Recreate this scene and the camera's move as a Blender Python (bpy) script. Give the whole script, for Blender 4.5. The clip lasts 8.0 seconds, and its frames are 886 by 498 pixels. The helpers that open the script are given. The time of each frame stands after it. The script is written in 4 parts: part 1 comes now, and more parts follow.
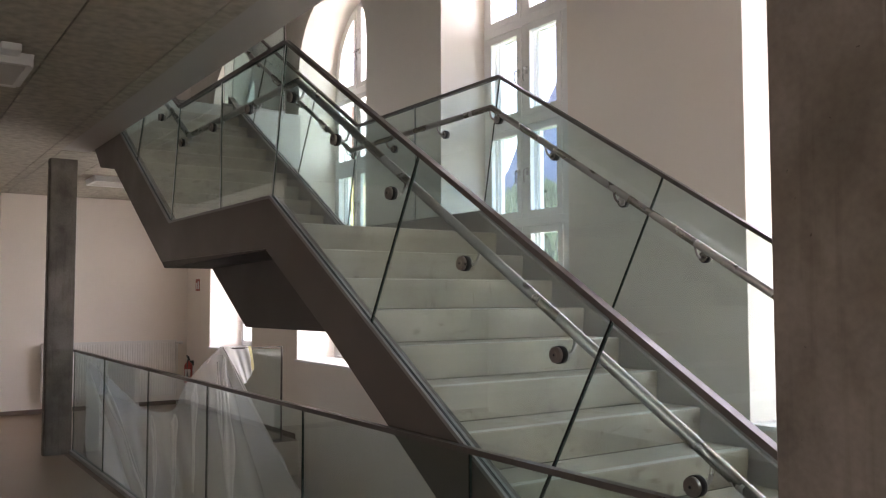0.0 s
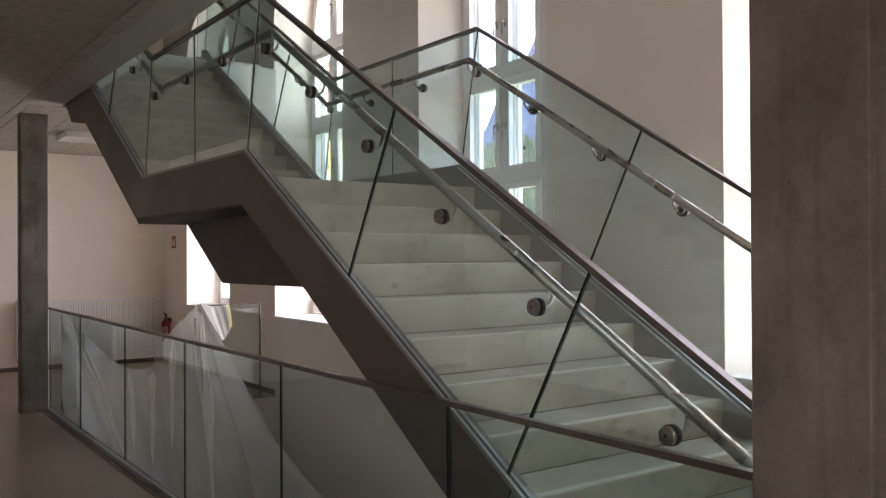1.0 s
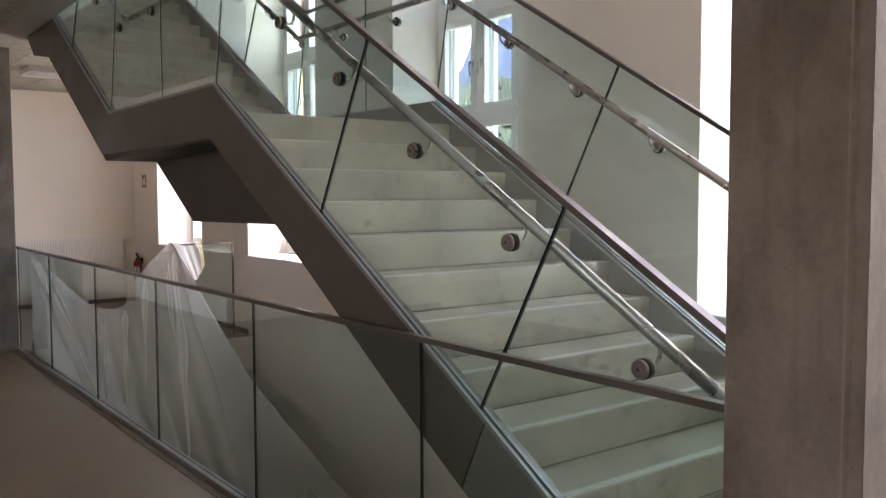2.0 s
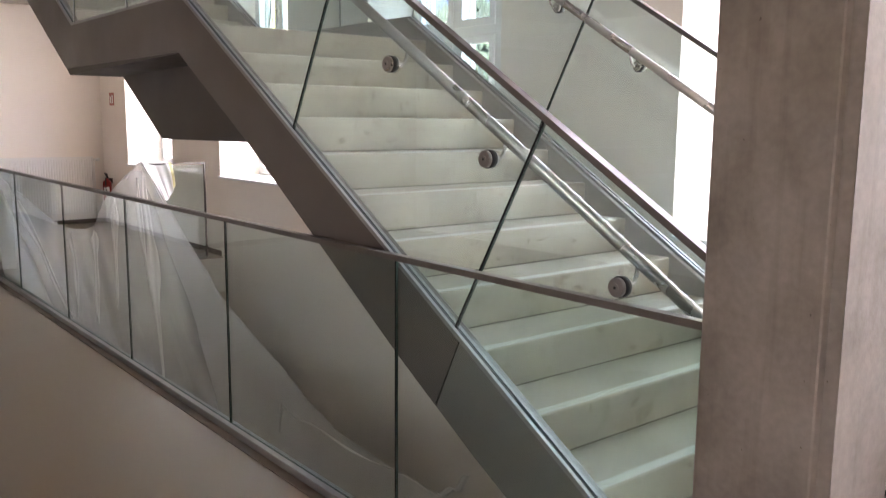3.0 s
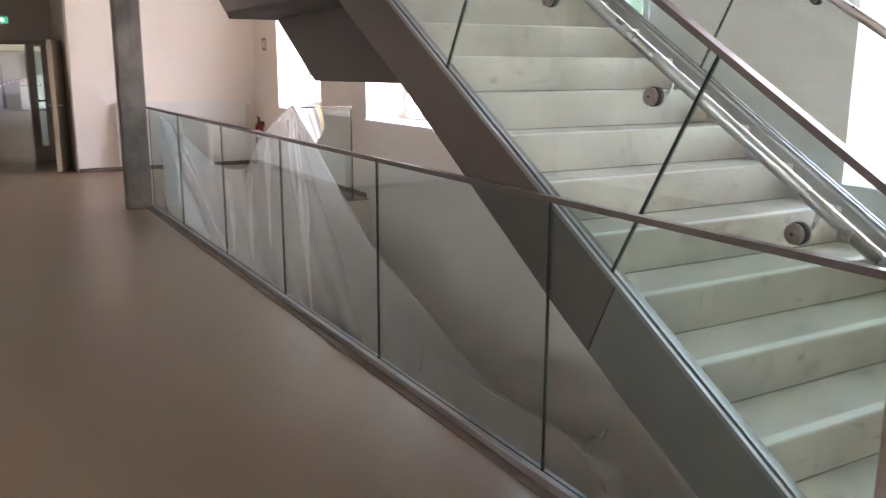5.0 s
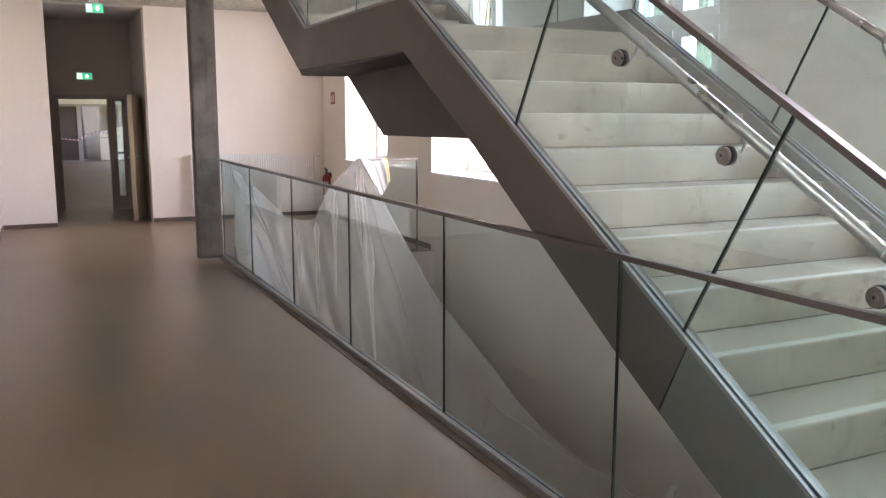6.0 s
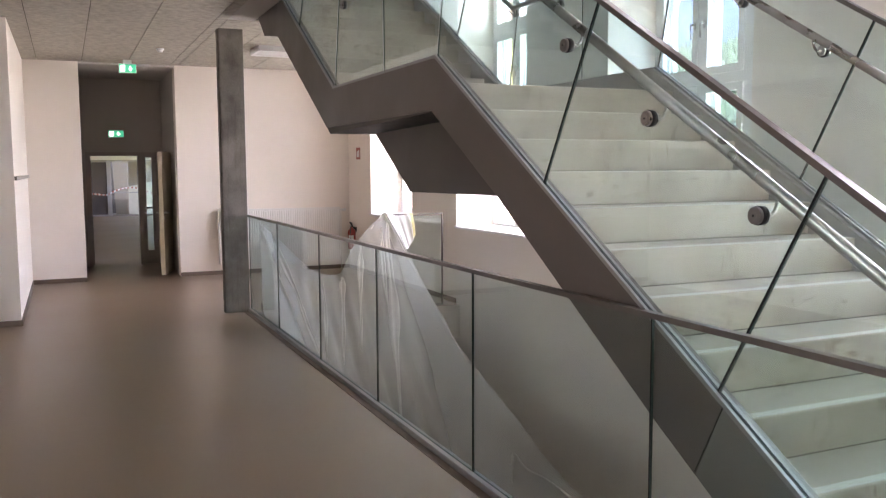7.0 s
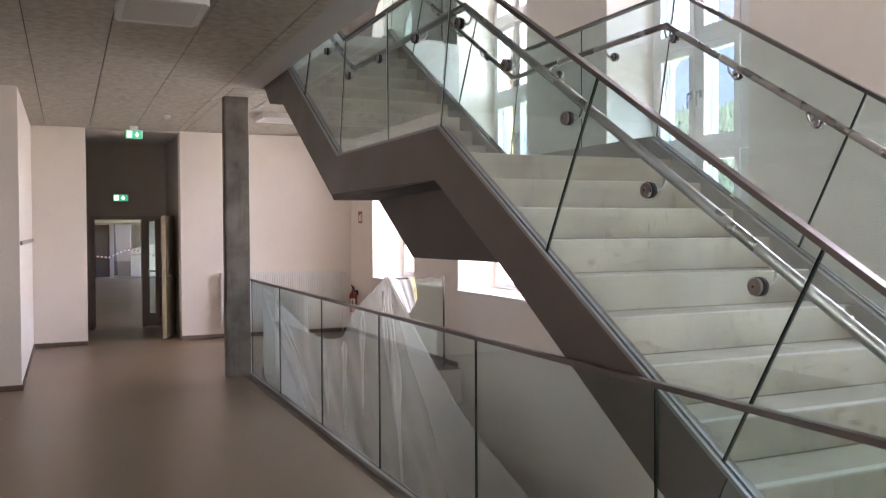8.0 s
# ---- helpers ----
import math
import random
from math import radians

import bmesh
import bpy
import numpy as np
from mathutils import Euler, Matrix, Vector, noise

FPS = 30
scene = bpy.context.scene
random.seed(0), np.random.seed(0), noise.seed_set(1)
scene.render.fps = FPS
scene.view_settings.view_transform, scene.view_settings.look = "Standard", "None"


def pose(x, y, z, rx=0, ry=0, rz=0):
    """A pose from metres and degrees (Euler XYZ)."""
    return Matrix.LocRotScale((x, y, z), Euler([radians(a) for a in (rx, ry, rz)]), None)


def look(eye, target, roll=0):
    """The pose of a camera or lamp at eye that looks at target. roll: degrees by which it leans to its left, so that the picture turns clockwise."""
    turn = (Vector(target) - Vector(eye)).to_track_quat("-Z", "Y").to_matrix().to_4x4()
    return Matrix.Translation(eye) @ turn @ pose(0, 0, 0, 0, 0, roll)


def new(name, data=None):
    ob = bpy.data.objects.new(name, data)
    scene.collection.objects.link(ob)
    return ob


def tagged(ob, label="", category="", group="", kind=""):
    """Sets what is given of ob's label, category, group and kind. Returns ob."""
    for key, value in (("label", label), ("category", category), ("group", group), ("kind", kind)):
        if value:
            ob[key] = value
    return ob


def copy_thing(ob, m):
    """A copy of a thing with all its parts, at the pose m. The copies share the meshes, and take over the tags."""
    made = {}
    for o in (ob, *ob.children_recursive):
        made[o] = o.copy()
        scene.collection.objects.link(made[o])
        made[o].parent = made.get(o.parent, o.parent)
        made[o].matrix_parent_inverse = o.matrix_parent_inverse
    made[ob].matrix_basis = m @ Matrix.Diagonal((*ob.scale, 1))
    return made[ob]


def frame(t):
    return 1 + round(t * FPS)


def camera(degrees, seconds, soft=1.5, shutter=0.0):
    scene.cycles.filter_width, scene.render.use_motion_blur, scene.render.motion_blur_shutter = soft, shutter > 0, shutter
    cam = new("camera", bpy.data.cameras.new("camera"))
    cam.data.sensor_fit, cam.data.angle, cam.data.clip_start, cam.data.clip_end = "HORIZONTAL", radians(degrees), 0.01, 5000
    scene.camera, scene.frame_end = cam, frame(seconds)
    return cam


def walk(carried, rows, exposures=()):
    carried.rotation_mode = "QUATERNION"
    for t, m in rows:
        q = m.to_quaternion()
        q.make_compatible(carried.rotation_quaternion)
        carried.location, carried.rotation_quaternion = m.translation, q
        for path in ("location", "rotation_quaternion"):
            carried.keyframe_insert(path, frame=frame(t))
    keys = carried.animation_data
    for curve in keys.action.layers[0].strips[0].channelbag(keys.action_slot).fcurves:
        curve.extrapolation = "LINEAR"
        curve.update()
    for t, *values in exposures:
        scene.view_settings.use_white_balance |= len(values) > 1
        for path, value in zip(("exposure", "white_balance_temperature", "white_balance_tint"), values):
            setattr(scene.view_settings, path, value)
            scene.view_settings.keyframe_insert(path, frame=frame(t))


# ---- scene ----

cam = camera(55.3, 8.0, soft=1.0, shutter=0.5)
PATH = [
    (0, (0.317, 0.058, 1.756), (1.44, 1.709, 1.87), -0.1),
    (0.5, (0.323, 0.065, 1.749), (1.47, 1.702, 1.815), -0.3),
    (1, (0.336, 0.077, 1.74), (1.502, 1.702, 1.753), -0.3),
    (1.5, (0.348, 0.088, 1.729), (1.535, 1.697, 1.681), -0.3),
    (3, (0.396, 0.153, 1.682), (1.642, 1.688, 1.381), 0.5),
    (3.5, (0.396, 0.158, 1.664), (1.637, 1.679, 1.283), 0.7),
    (4, (0.382, 0.174, 1.648), (1.564, 1.727, 1.211), 0.7),
    (4.5, (0.369, 0.203, 1.646), (1.443, 1.828, 1.193), 0.4),
    (5, (0.364, 0.226, 1.652), (1.334, 1.922, 1.226), 0.2),
    (6.5, (0.315, 0.229, 1.695), (1.14, 2.034, 1.447), -0.1),
    (7, (0.298, 0.23, 1.71), (1.108, 2.049, 1.52), -0.3),
    (7.5, (0.284, 0.215, 1.724), (1.09, 2.042, 1.605), -0.3),
    (8, (0.267, 0.194, 1.744), (1.08, 2.021, 1.699), -0.3),
]
EXPOSURES = [(0.0, 3.6, 7300, 28), (1.5, 3.53, 7300, 28), (1.8, 3.68, 7300, 28), (2.8, 4.54, 7150, 30), (3.1, 4.6, 7150, 30), (3.6, 4.82, 7050, 30), (4.2, 4.84, 7050, 30), (5.0, 4.72, 7000, 30), (6.5, 4.67, 6950, 30), (7.0, 4.67, 6950, 30), (7.5, 4.7, 6950, 30), (8.0, 4.42, 7000, 31)]
walk(cam, [(t, look(eye, target, roll)) for t, eye, target, roll in PATH], EXPOSURES)

# ---- daylight ----
SUN_EL, SUN_AZ = radians(48), radians(250)
world = bpy.data.worlds.new("sky")
scene.world = world
world.use_nodes = True
wn = world.node_tree.nodes
sky = wn.new("ShaderNodeTexSky")
sky.sky_type, sky.sun_disc = "NISHITA", False
sky.sun_elevation, sky.sun_rotation = SUN_EL, SUN_AZ
sky.air_density, sky.dust_density = 1.0, 2.0
world.node_tree.links.new(sky.outputs[0], wn["Background"].inputs[0])
wn["Background"].inputs[1].default_value = 0.15

sun_data = bpy.data.lights.new("sun", "SUN")
sun_data.energy, sun_data.angle, sun_data.color = 2.0, radians(0.5), (1.0, 0.95, 0.88)
sun = new("sun", sun_data)
sun.matrix_world = look((-25, -45, 58), (0, 0, 0))

# plan of the place, in metres
CEIL, UPPER, TOP, LOWER = 3.34, 4.058, 7.5, -4.058
WALL_X, WALL_OUT, FRAME_X = 4.78, 5.53, 5.30
END_Y, BACK_Y, LEFT_X = 14.27, -4.0, -3.6
VOID_Y0, VOID_Y1, EDGE_X = 1.3, 9.79, 2.31
WIN_W, SILL, SPRING = 1.76, 0.96, 4.60
WIN_FAR = (13.13, 9.87, 6.65, 3.30, 0.02)


def window_lamp(y, z, w, h, watts):
    data = bpy.data.lights.new("window_daylight", "AREA")
    data.shape, data.size, data.size_y = "RECTANGLE", w, h
    data.energy, data.color = watts, (0.93, 0.97, 1.0)
    ob = new("window_daylight", data)
    ob.matrix_world = look((WALL_OUT + 0.12, y, z), (0, y, z))
    return ob


# daylight in the openings that look onto bare sky
for far, z, h, watts in ((3.30, 3.1, 4.2, 17), (0.02, 3.1, 4.2, 35), (13.13, 2.75, 3.5, 14), (9.87, 1.60, 1.2, 8), (6.65, 1.33, 0.7, 8), (9.87, 4.4, 2.0, 10), (6.65, 4.95, 1.0, 6)):
    window_lamp(far - WIN_W / 2, z, WIN_W, h, watts)
window_lamp(0.02 - WIN_W / 2, -2.2, WIN_W, 1.7, 6.5)

# unseen opening and lamp added behind the walker to brighten west-facing surfaces
BACK_FILL = (-3.0, -2.0, 1.75, 2.65)
back_light = window_lamp(-2.5, 2.2, 1.0, 0.9, 6.5)
back_light.matrix_world = look((LEFT_X - 0.3, -2.5, 2.2), (0, -2.5, 2.2))

# lamp in an unseen side opening, added to brighten the far corridor
far_light = window_lamp(30.85, 1.7, 5.6, 1.4, 0.35)
far_light.matrix_world = look((3.9, 30.85, 1.7), (0, 30.85, 1.7))

# ---- materials ----
def material(name, color, rough=0.5, metal=0.0, var=0.12, scale=6.0, fine=60.0, bump=0.1, tint=None, streak=None, rough_var=0.1, spec=0.5):
    """A surface with stains at two scales, uneven gloss and fine relief."""
    m = bpy.data.materials.new(name)
    m.use_nodes = True
    n, l = m.node_tree.nodes, m.node_tree.links
    b = n["Principled BSDF"]
    b.inputs["Metallic"].default_value = metal
    b.inputs["Specular IOR Level"].default_value = spec
    co = n.new("ShaderNodeTexCoord")
    mp = n.new("ShaderNodeMapping")
    l.new(co.outputs["Object"], mp.inputs[0])
    if streak:
        mp.inputs["Scale"].default_value = streak
    big = n.new("ShaderNodeTexNoise")
    big.inputs["Scale"].default_value, big.inputs["Detail"].default_value = scale, 5
    small = n.new("ShaderNodeTexNoise")
    small.inputs["Scale"].default_value, small.inputs["Detail"].default_value = fine, 3
    for t in (big, small):
        l.new(mp.outputs[0], t.inputs["Vector"])
    mix = n.new("ShaderNodeMath")
    mix.operation = "MULTIPLY_ADD"
    l.new(small.outputs[0], mix.inputs[0])
    mix.inputs[1].default_value = 0.35
    l.new(big.outputs[0], mix.inputs[2])
    ramp = n.new("ShaderNodeMapRange")
    ramp.inputs[1].default_value, ramp.inputs[2].default_value = 0.42, 0.95
    l.new(mix.outputs[0], ramp.inputs[0])
    cm = n.new("ShaderNodeMix")
    cm.data_type = "RGBA"
    dark = tuple(c * (1 - var) for c in (tint or color))
    light = tuple(min(1, c * (1 + var * 0.6)) for c in color)
    cm.inputs[6].default_value, cm.inputs[7].default_value = (*dark, 1), (*light, 1)
    l.new(ramp.outputs[0], cm.inputs[0])
    l.new(cm.outputs[2], b.inputs["Base Color"])
    rr = n.new("ShaderNodeMapRange")
    rr.inputs[1].default_value, rr.inputs[2].default_value = 0.3, 0.7
    rr.inputs[3].default_value, rr.inputs[4].default_value = max(0.02, rough - rough_var), min(1, rough + rough_var)
    l.new(big.outputs[0], rr.inputs[0])
    l.new(rr.outputs[0], b.inputs["Roughness"])
    if bump:
        bp = n.new("ShaderNodeBump")
        bp.inputs["Strength"].default_value, bp.inputs["Distance"].default_value = bump, 0.01
        l.new(small.outputs[0], bp.inputs["Height"])
        l.new(bp.outputs[0], b.inputs["Normal"])
    return m


def add_stains(m, size, amount, lo=0.58, hi=0.72):
    """Sparse dark drips and scuffs over a material's colour."""
    n, l = m.node_tree.nodes, m.node_tree.links
    b = n["Principled BSDF"]
    source = b.inputs["Base Color"].links[0].from_socket
    co, mp, no, r, mx = (n.new("ShaderNodeTexCoord"), n.new("ShaderNodeMapping"), n.new("ShaderNodeTexNoise"), n.new("ShaderNodeMapRange"), n.new("ShaderNodeMix"))
    mp.inputs["Scale"].default_value = size
    no.inputs["Scale"].default_value, no.inputs["Detail"].default_value = 1.0, 4
    r.inputs[1].default_value, r.inputs[2].default_value, r.inputs[4].default_value = lo, hi, amount
    mx.data_type, mx.blend_type = "RGBA", "MULTIPLY"
    l.new(co.outputs["Object"], mp.inputs[0])
    l.new(mp.outputs[0], no.inputs["Vector"])
    l.new(no.outputs[0], r.inputs[0])
    l.new(r.outputs[0], mx.inputs[0])
    l.new(source, mx.inputs[6])
    mx.inputs[7].default_value = (0.42, 0.38, 0.31, 1)
    l.new(mx.outputs[2], b.inputs["Base Color"])


def glass_material(name, color, base=0.05, grazing=0.75):
    """Sheet glass: clear with a tint, and mirror gloss that grows towards grazing views."""
    m = bpy.data.materials.new(name)
    m.use_nodes = True
    n, l = m.node_tree.nodes, m.node_tree.links
    n.remove(n["Principled BSDF"])
    tr, gl, mx, lw = (n.new("ShaderNodeBsdfTransparent"), n.new("ShaderNodeBsdfGlossy"), n.new("ShaderNodeMixShader"), n.new("ShaderNodeLayerWeight"))
    tr.inputs[0].default_value = (*color, 1)
    gl.inputs["Roughness"].default_value = 0.012
    gl.inputs["Color"].default_value = (1, 1, 1, 1)
    lw.inputs[0].default_value = 0.5
    po, ma = n.new("ShaderNodeMath"), n.new("ShaderNodeMath")
    po.operation, ma.operation = "POWER", "MULTIPLY_ADD"
    po.inputs[1].default_value = 5.0
    ma.inputs[1].default_value, ma.inputs[2].default_value = grazing, base
    l.new(lw.outputs["Facing"], po.inputs[0])
    l.new(po.outputs[0], ma.inputs[0])
    l.new(ma.outputs[0], mx.inputs[0])
    l.new(tr.outputs[0], mx.inputs[1])
    l.new(gl.outputs[0], mx.inputs[2])
    l.new(mx.outputs[0], n["Material Output"].inputs[0])
    return m


def film_material(name, thin, dense):
    m = bpy.data.materials.new(name)
    m.use_nodes = True
    n, l = m.node_tree.nodes, m.node_tree.links
    b = n["Principled BSDF"]
    b.inputs["Base Color"].default_value = (0.87, 0.845, 0.805, 1)
    b.inputs["Roughness"].default_value = 0.32
    tr, mx = n.new("ShaderNodeBsdfTransparent"), n.new("ShaderNodeMixShader")
    tr.inputs[0].default_value = (0.9, 0.9, 0.89, 1)
    tl, add = n.new("ShaderNodeBsdfTranslucent"), n.new("ShaderNodeMixShader")
    tl.inputs[0].default_value = (0.87, 0.845, 0.805, 1)
    add.inputs[0].default_value = 0.35
    no = n.new("ShaderNodeTexNoise")
    no.inputs["Scale"].default_value, no.inputs["Detail"].default_value = 3.0, 6
    co = n.new("ShaderNodeTexCoord")
    mp = n.new("ShaderNodeMapping")
    mp.inputs["Scale"].default_value = (1.6, 0.25, 0.22)
    l.new(co.outputs["Object"], mp.inputs[0])
    l.new(mp.outputs[0], no.inputs["Vector"])
    r = n.new("ShaderNodeMapRange")
    r.inputs[1].default_value, r.inputs[2].default_value, r.inputs[3].default_value, r.inputs[4].default_value = 0.35, 0.68, thin, dense
    l.new(no.outputs[0], r.inputs[0])
    bp = n.new("ShaderNodeBump")
    bp.inputs["Strength"].default_value, bp.inputs["Distance"].default_value = 0.5, 0.05
    l.new(no.outputs[0], bp.inputs["Height"])
    l.new(bp.outputs[0], b.inputs["Normal"])
    l.new(r.outputs[0], mx.inputs[0])
    l.new(b.outputs[0], add.inputs[1])
    l.new(tl.outputs[0], add.inputs[2])
    l.new(tr.outputs[0], mx.inputs[1])
    l.new(add.outputs[0], mx.inputs[2])
    l.new(mx.outputs[0], n["Material Output"].inputs[0])
    return m


def glow_material(name, color, strength):
    m = bpy.data.materials.new(name)
    m.use_nodes = True
    b = m.node_tree.nodes["Principled BSDF"]
    b.inputs["Base Color"].default_value = (*color, 1)
    b.inputs["Emission Color"].default_value = (*color, 1)
    b.inputs["Emission Strength"].default_value = strength
    return m


WALL = material("wall_paint", (0.862, 0.785, 0.713), 0.85, var=0.035, scale=1.2, fine=180, bump=0.06, rough_var=0.05)
FLOOR = material("linoleum", (0.222, 0.153, 0.101), 0.33, var=0.09, scale=0.7, fine=120, bump=0.01, rough_var=0.03, spec=0.65)
STEP = material("cast_stone", (0.49, 0.438, 0.362), 0.6, var=0.2, scale=2.4, fine=120, bump=0.1, tint=(0.42, 0.373, 0.303), spec=0.4)
add_stains(STEP, (34, 34, 13), 0.6, 0.65, 0.73)
add_stains(STEP, (9, 30, 26), 0.5, 0.63, 0.72)
# uneven dark tone for the thin line at each riser's foot
JOINT_DARK = material("dark_riser_joint", (0.13, 0.115, 0.09), 0.8, var=0.4, scale=9, fine=60, bump=0.1)
# pale colour that paints the light caught by the steps' bevelled edges
NOSE_LIGHT = material("step_nose_light", (0.62, 0.595, 0.54), 0.65, var=0.1, scale=5, fine=140, bump=0.1)
add_stains(STEP, (11, 11, 8.0), 0.5, 0.58, 0.76)
add_stains(STEP, (2.2, 2.2, 2.2), 0.22, 0.45, 0.7)
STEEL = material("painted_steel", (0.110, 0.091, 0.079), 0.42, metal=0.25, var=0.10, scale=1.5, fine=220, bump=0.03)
# darker than the stringers: the soffit's underside shade is put into this colour
STEEL_DARK = material("dark_underside_steel", (0.064, 0.052, 0.042), 0.55, metal=0.1, var=0.12, scale=1.2, fine=200, bump=0.04)
# foot plate below the seam, lighter than the plate above
STEEL_FOOT = material("lighter_foot_steel", (0.185, 0.180, 0.166), 0.38, metal=0.25, var=0.10, scale=1.5, fine=200, bump=0.03)
# stringer paint made lighter: light on the inner face is put into the colour
STEEL_LIT = material("lit_inner_steel", (0.34, 0.33, 0.315), 0.45, metal=0.25, var=0.10, scale=1.5, fine=200, bump=0.03)
CLAMP = material("darkened_steel", (0.27, 0.245, 0.225), 0.34, metal=1.0, var=0.12, scale=30, fine=200, bump=0.03)
INOX = material("brushed_steel", (0.42, 0.40, 0.38), 0.30, metal=1.0, var=0.08, scale=4, fine=150, bump=0.03)
ALU = material("satin_aluminium", (0.30, 0.30, 0.295), 0.45, metal=0.6, var=0.06, scale=3, fine=120, bump=0.02)
RAIL = material("bronze_steel_rail", (0.15, 0.132, 0.122), 0.38, metal=0.7, var=0.10, scale=3, fine=150, bump=0.02)
RUBBER = material("black_rubber", (0.02, 0.02, 0.02), 0.6, var=0.1, bump=0)
CONCRETE = material("fair_faced_concrete", (0.218, 0.194, 0.168), 0.72, var=0.2, scale=3.0, fine=55, bump=0.12, tint=(0.158, 0.139, 0.118))
add_stains(CONCRETE, (9, 9, 5.0), 0.38, 0.50, 0.72)
add_stains(CONCRETE, (3.2, 3.2, 2.6), 0.5, 0.48, 0.64)
add_stains(CONCRETE, (26, 26, 1.2), 0.3, 0.55, 0.70)
add_stains(CONCRETE, (60, 60, 50), 0.85, 0.735, 0.76)
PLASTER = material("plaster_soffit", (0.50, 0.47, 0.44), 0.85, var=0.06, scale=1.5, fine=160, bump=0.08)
WOOL = material("wood_wool_panel", (0.495, 0.45, 0.378), 0.95, var=0.26, scale=14, fine=170, bump=0.6, tint=(0.46, 0.415, 0.345))
WOOL_GAP = material("panel_joint", (0.10, 0.09, 0.078), 0.9, var=0.1, bump=0)
FRAME_W = material("white_window_paint", (0.86, 0.85, 0.83), 0.4, var=0.04, scale=3, fine=90, bump=0.03)
SILL_M = material("white_sill", (0.8, 0.79, 0.77), 0.4, var=0.04, scale=3, fine=90, bump=0.02)
HANDLE = material("satin_chrome", (0.55, 0.54, 0.52), 0.3, metal=1.0, var=0.05, bump=0)
BASE = material("dark_baseboard", (0.17, 0.128, 0.10), 0.5, var=0.12, scale=4, fine=80, bump=0.03)
RADIATOR = material("radiator_enamel", (0.78, 0.76, 0.73), 0.35, var=0.03, scale=2, fine=60, bump=0.01)
RED = material("red_enamel", (0.30, 0.022, 0.018), 0.3, var=0.1, bump=0.02)
BLACK = material("black_plastic", (0.025, 0.025, 0.025), 0.45, var=0.1, bump=0.02)
WHITE_P = material("white_plastic", (0.75, 0.74, 0.72), 0.4, var=0.03, bump=0.01)
DIFFUSER = material("opal_diffuser", (0.62, 0.60, 0.57), 0.5, var=0.03, bump=0.02)
# white wall paint of the passage, darkened so the colour carries the shade
WALL_SHADED = material("shaded_wall_paint", (0.44, 0.40, 0.355), 0.85, var=0.04, scale=1.2, fine=180, bump=0.05, rough_var=0.05)
DOOR_M = material("cream_door_laminate", (0.62, 0.54, 0.42), 0.45, var=0.08, scale=3, fine=120, bump=0.03)
# darker board colour around the imitated sunlit patch
CARDBOARD = material("unlit_board", (0.26, 0.20, 0.145), 0.8, var=0.1, scale=3, fine=90, bump=0.03)
DOOR_FR = material("grey_brown_door_frame", (0.36, 0.31, 0.27), 0.45, var=0.08, bump=0.03)
DARK_PANEL = material("dark_brown_panel", (0.075, 0.052, 0.04), 0.55, var=0.12, scale=3, fine=90, bump=0.03)
GLASS = glass_material("safety_glass", (0.885, 0.958, 0.955), 0.062)
PANE = glass_material("window_glass", (0.97, 0.985, 0.98))
EDGE = material("glass_edge", (0.02, 0.045, 0.038), 0.5, var=0.2, bump=0, spec=0.1)
GAP = material("joint_seal", (0.015, 0.016, 0.016), 0.7, var=0.1, bump=0, spec=0.1)
# clear silicone as a pale colour: its bright reflection is painted in
BRIGHT_SEAL = material("bright_silicone", (0.70, 0.75, 0.72), 0.25, var=0.1, bump=0)
FILM = film_material("plastic_film", 0.42, 0.62)
FILM_SIDE = film_material("taut_plastic_film", 0.72, 0.90)
FILM_THICK = film_material("gathered_plastic_film", 0.78, 0.95)
TAPE_Y = material("masking_tape", (0.65, 0.58, 0.28), 0.7, var=0.1, bump=0.05)
GREEN_GLOW = glow_material("exit_sign_green", (0.02, 0.42, 0.22), 0.05)
WHITE_GLOW = glow_material("exit_sign_white", (0.8, 0.95, 0.88), 0.12)
CARD_W = material("sign_white", (0.75, 0.73, 0.7), 0.5, var=0.04, bump=0)
SIGN_RED = material("sign_red", (0.38, 0.09, 0.06), 0.5, var=0.05, bump=0)
ROAD_M = material("meadow", (0.07, 0.11, 0.04), 0.9, var=0.4, scale=0.3, fine=4, bump=0.2)
FOREST = material("forest_hill", (0.024, 0.042, 0.027), 0.95, var=0.55, scale=0.08, fine=0.6, bump=1.0, tint=(0.018, 0.032, 0.028))
# blue distance haze is mixed into the far hill's colour
HAZE = material("far_hill_haze", (0.014, 0.029, 0.060), 0.95, var=0.3, scale=0.02, fine=0.2, bump=0.4)
STUCCO = material("yellow_stucco", (0.62, 0.48, 0.20), 0.9, var=0.1, scale=1, fine=40, bump=0.1)
ROOF_M = material("roof_tiles", (0.16, 0.07, 0.05), 0.8, var=0.2, scale=2, fine=20, bump=0.3)
DARK_GLASS = material("dark_window", (0.03, 0.04, 0.05), 0.08, var=0.1, bump=0)


# ---- mesh helpers ----
def link(name, bm, mats):
    me = bpy.data.meshes.new(name)
    bmesh.ops.recalc_face_normals(bm, faces=bm.faces)
    bm.to_mesh(me)
    bm.free()
    for m in mats if isinstance(mats, (list, tuple)) else [mats]:
        me.materials.append(m)
    return new(name, me)


def part(name, bm, mats, parent, label=""):
    ob = link(name, bm, mats)
    ob.parent = parent
    return tagged(ob, label) if label else ob


def thing(name, at, label, category, group="", kind=""):
    ob = new(name)
    ob.location = at
    ob.empty_display_size = 0.1
    return tagged(ob, label, category, group, kind)


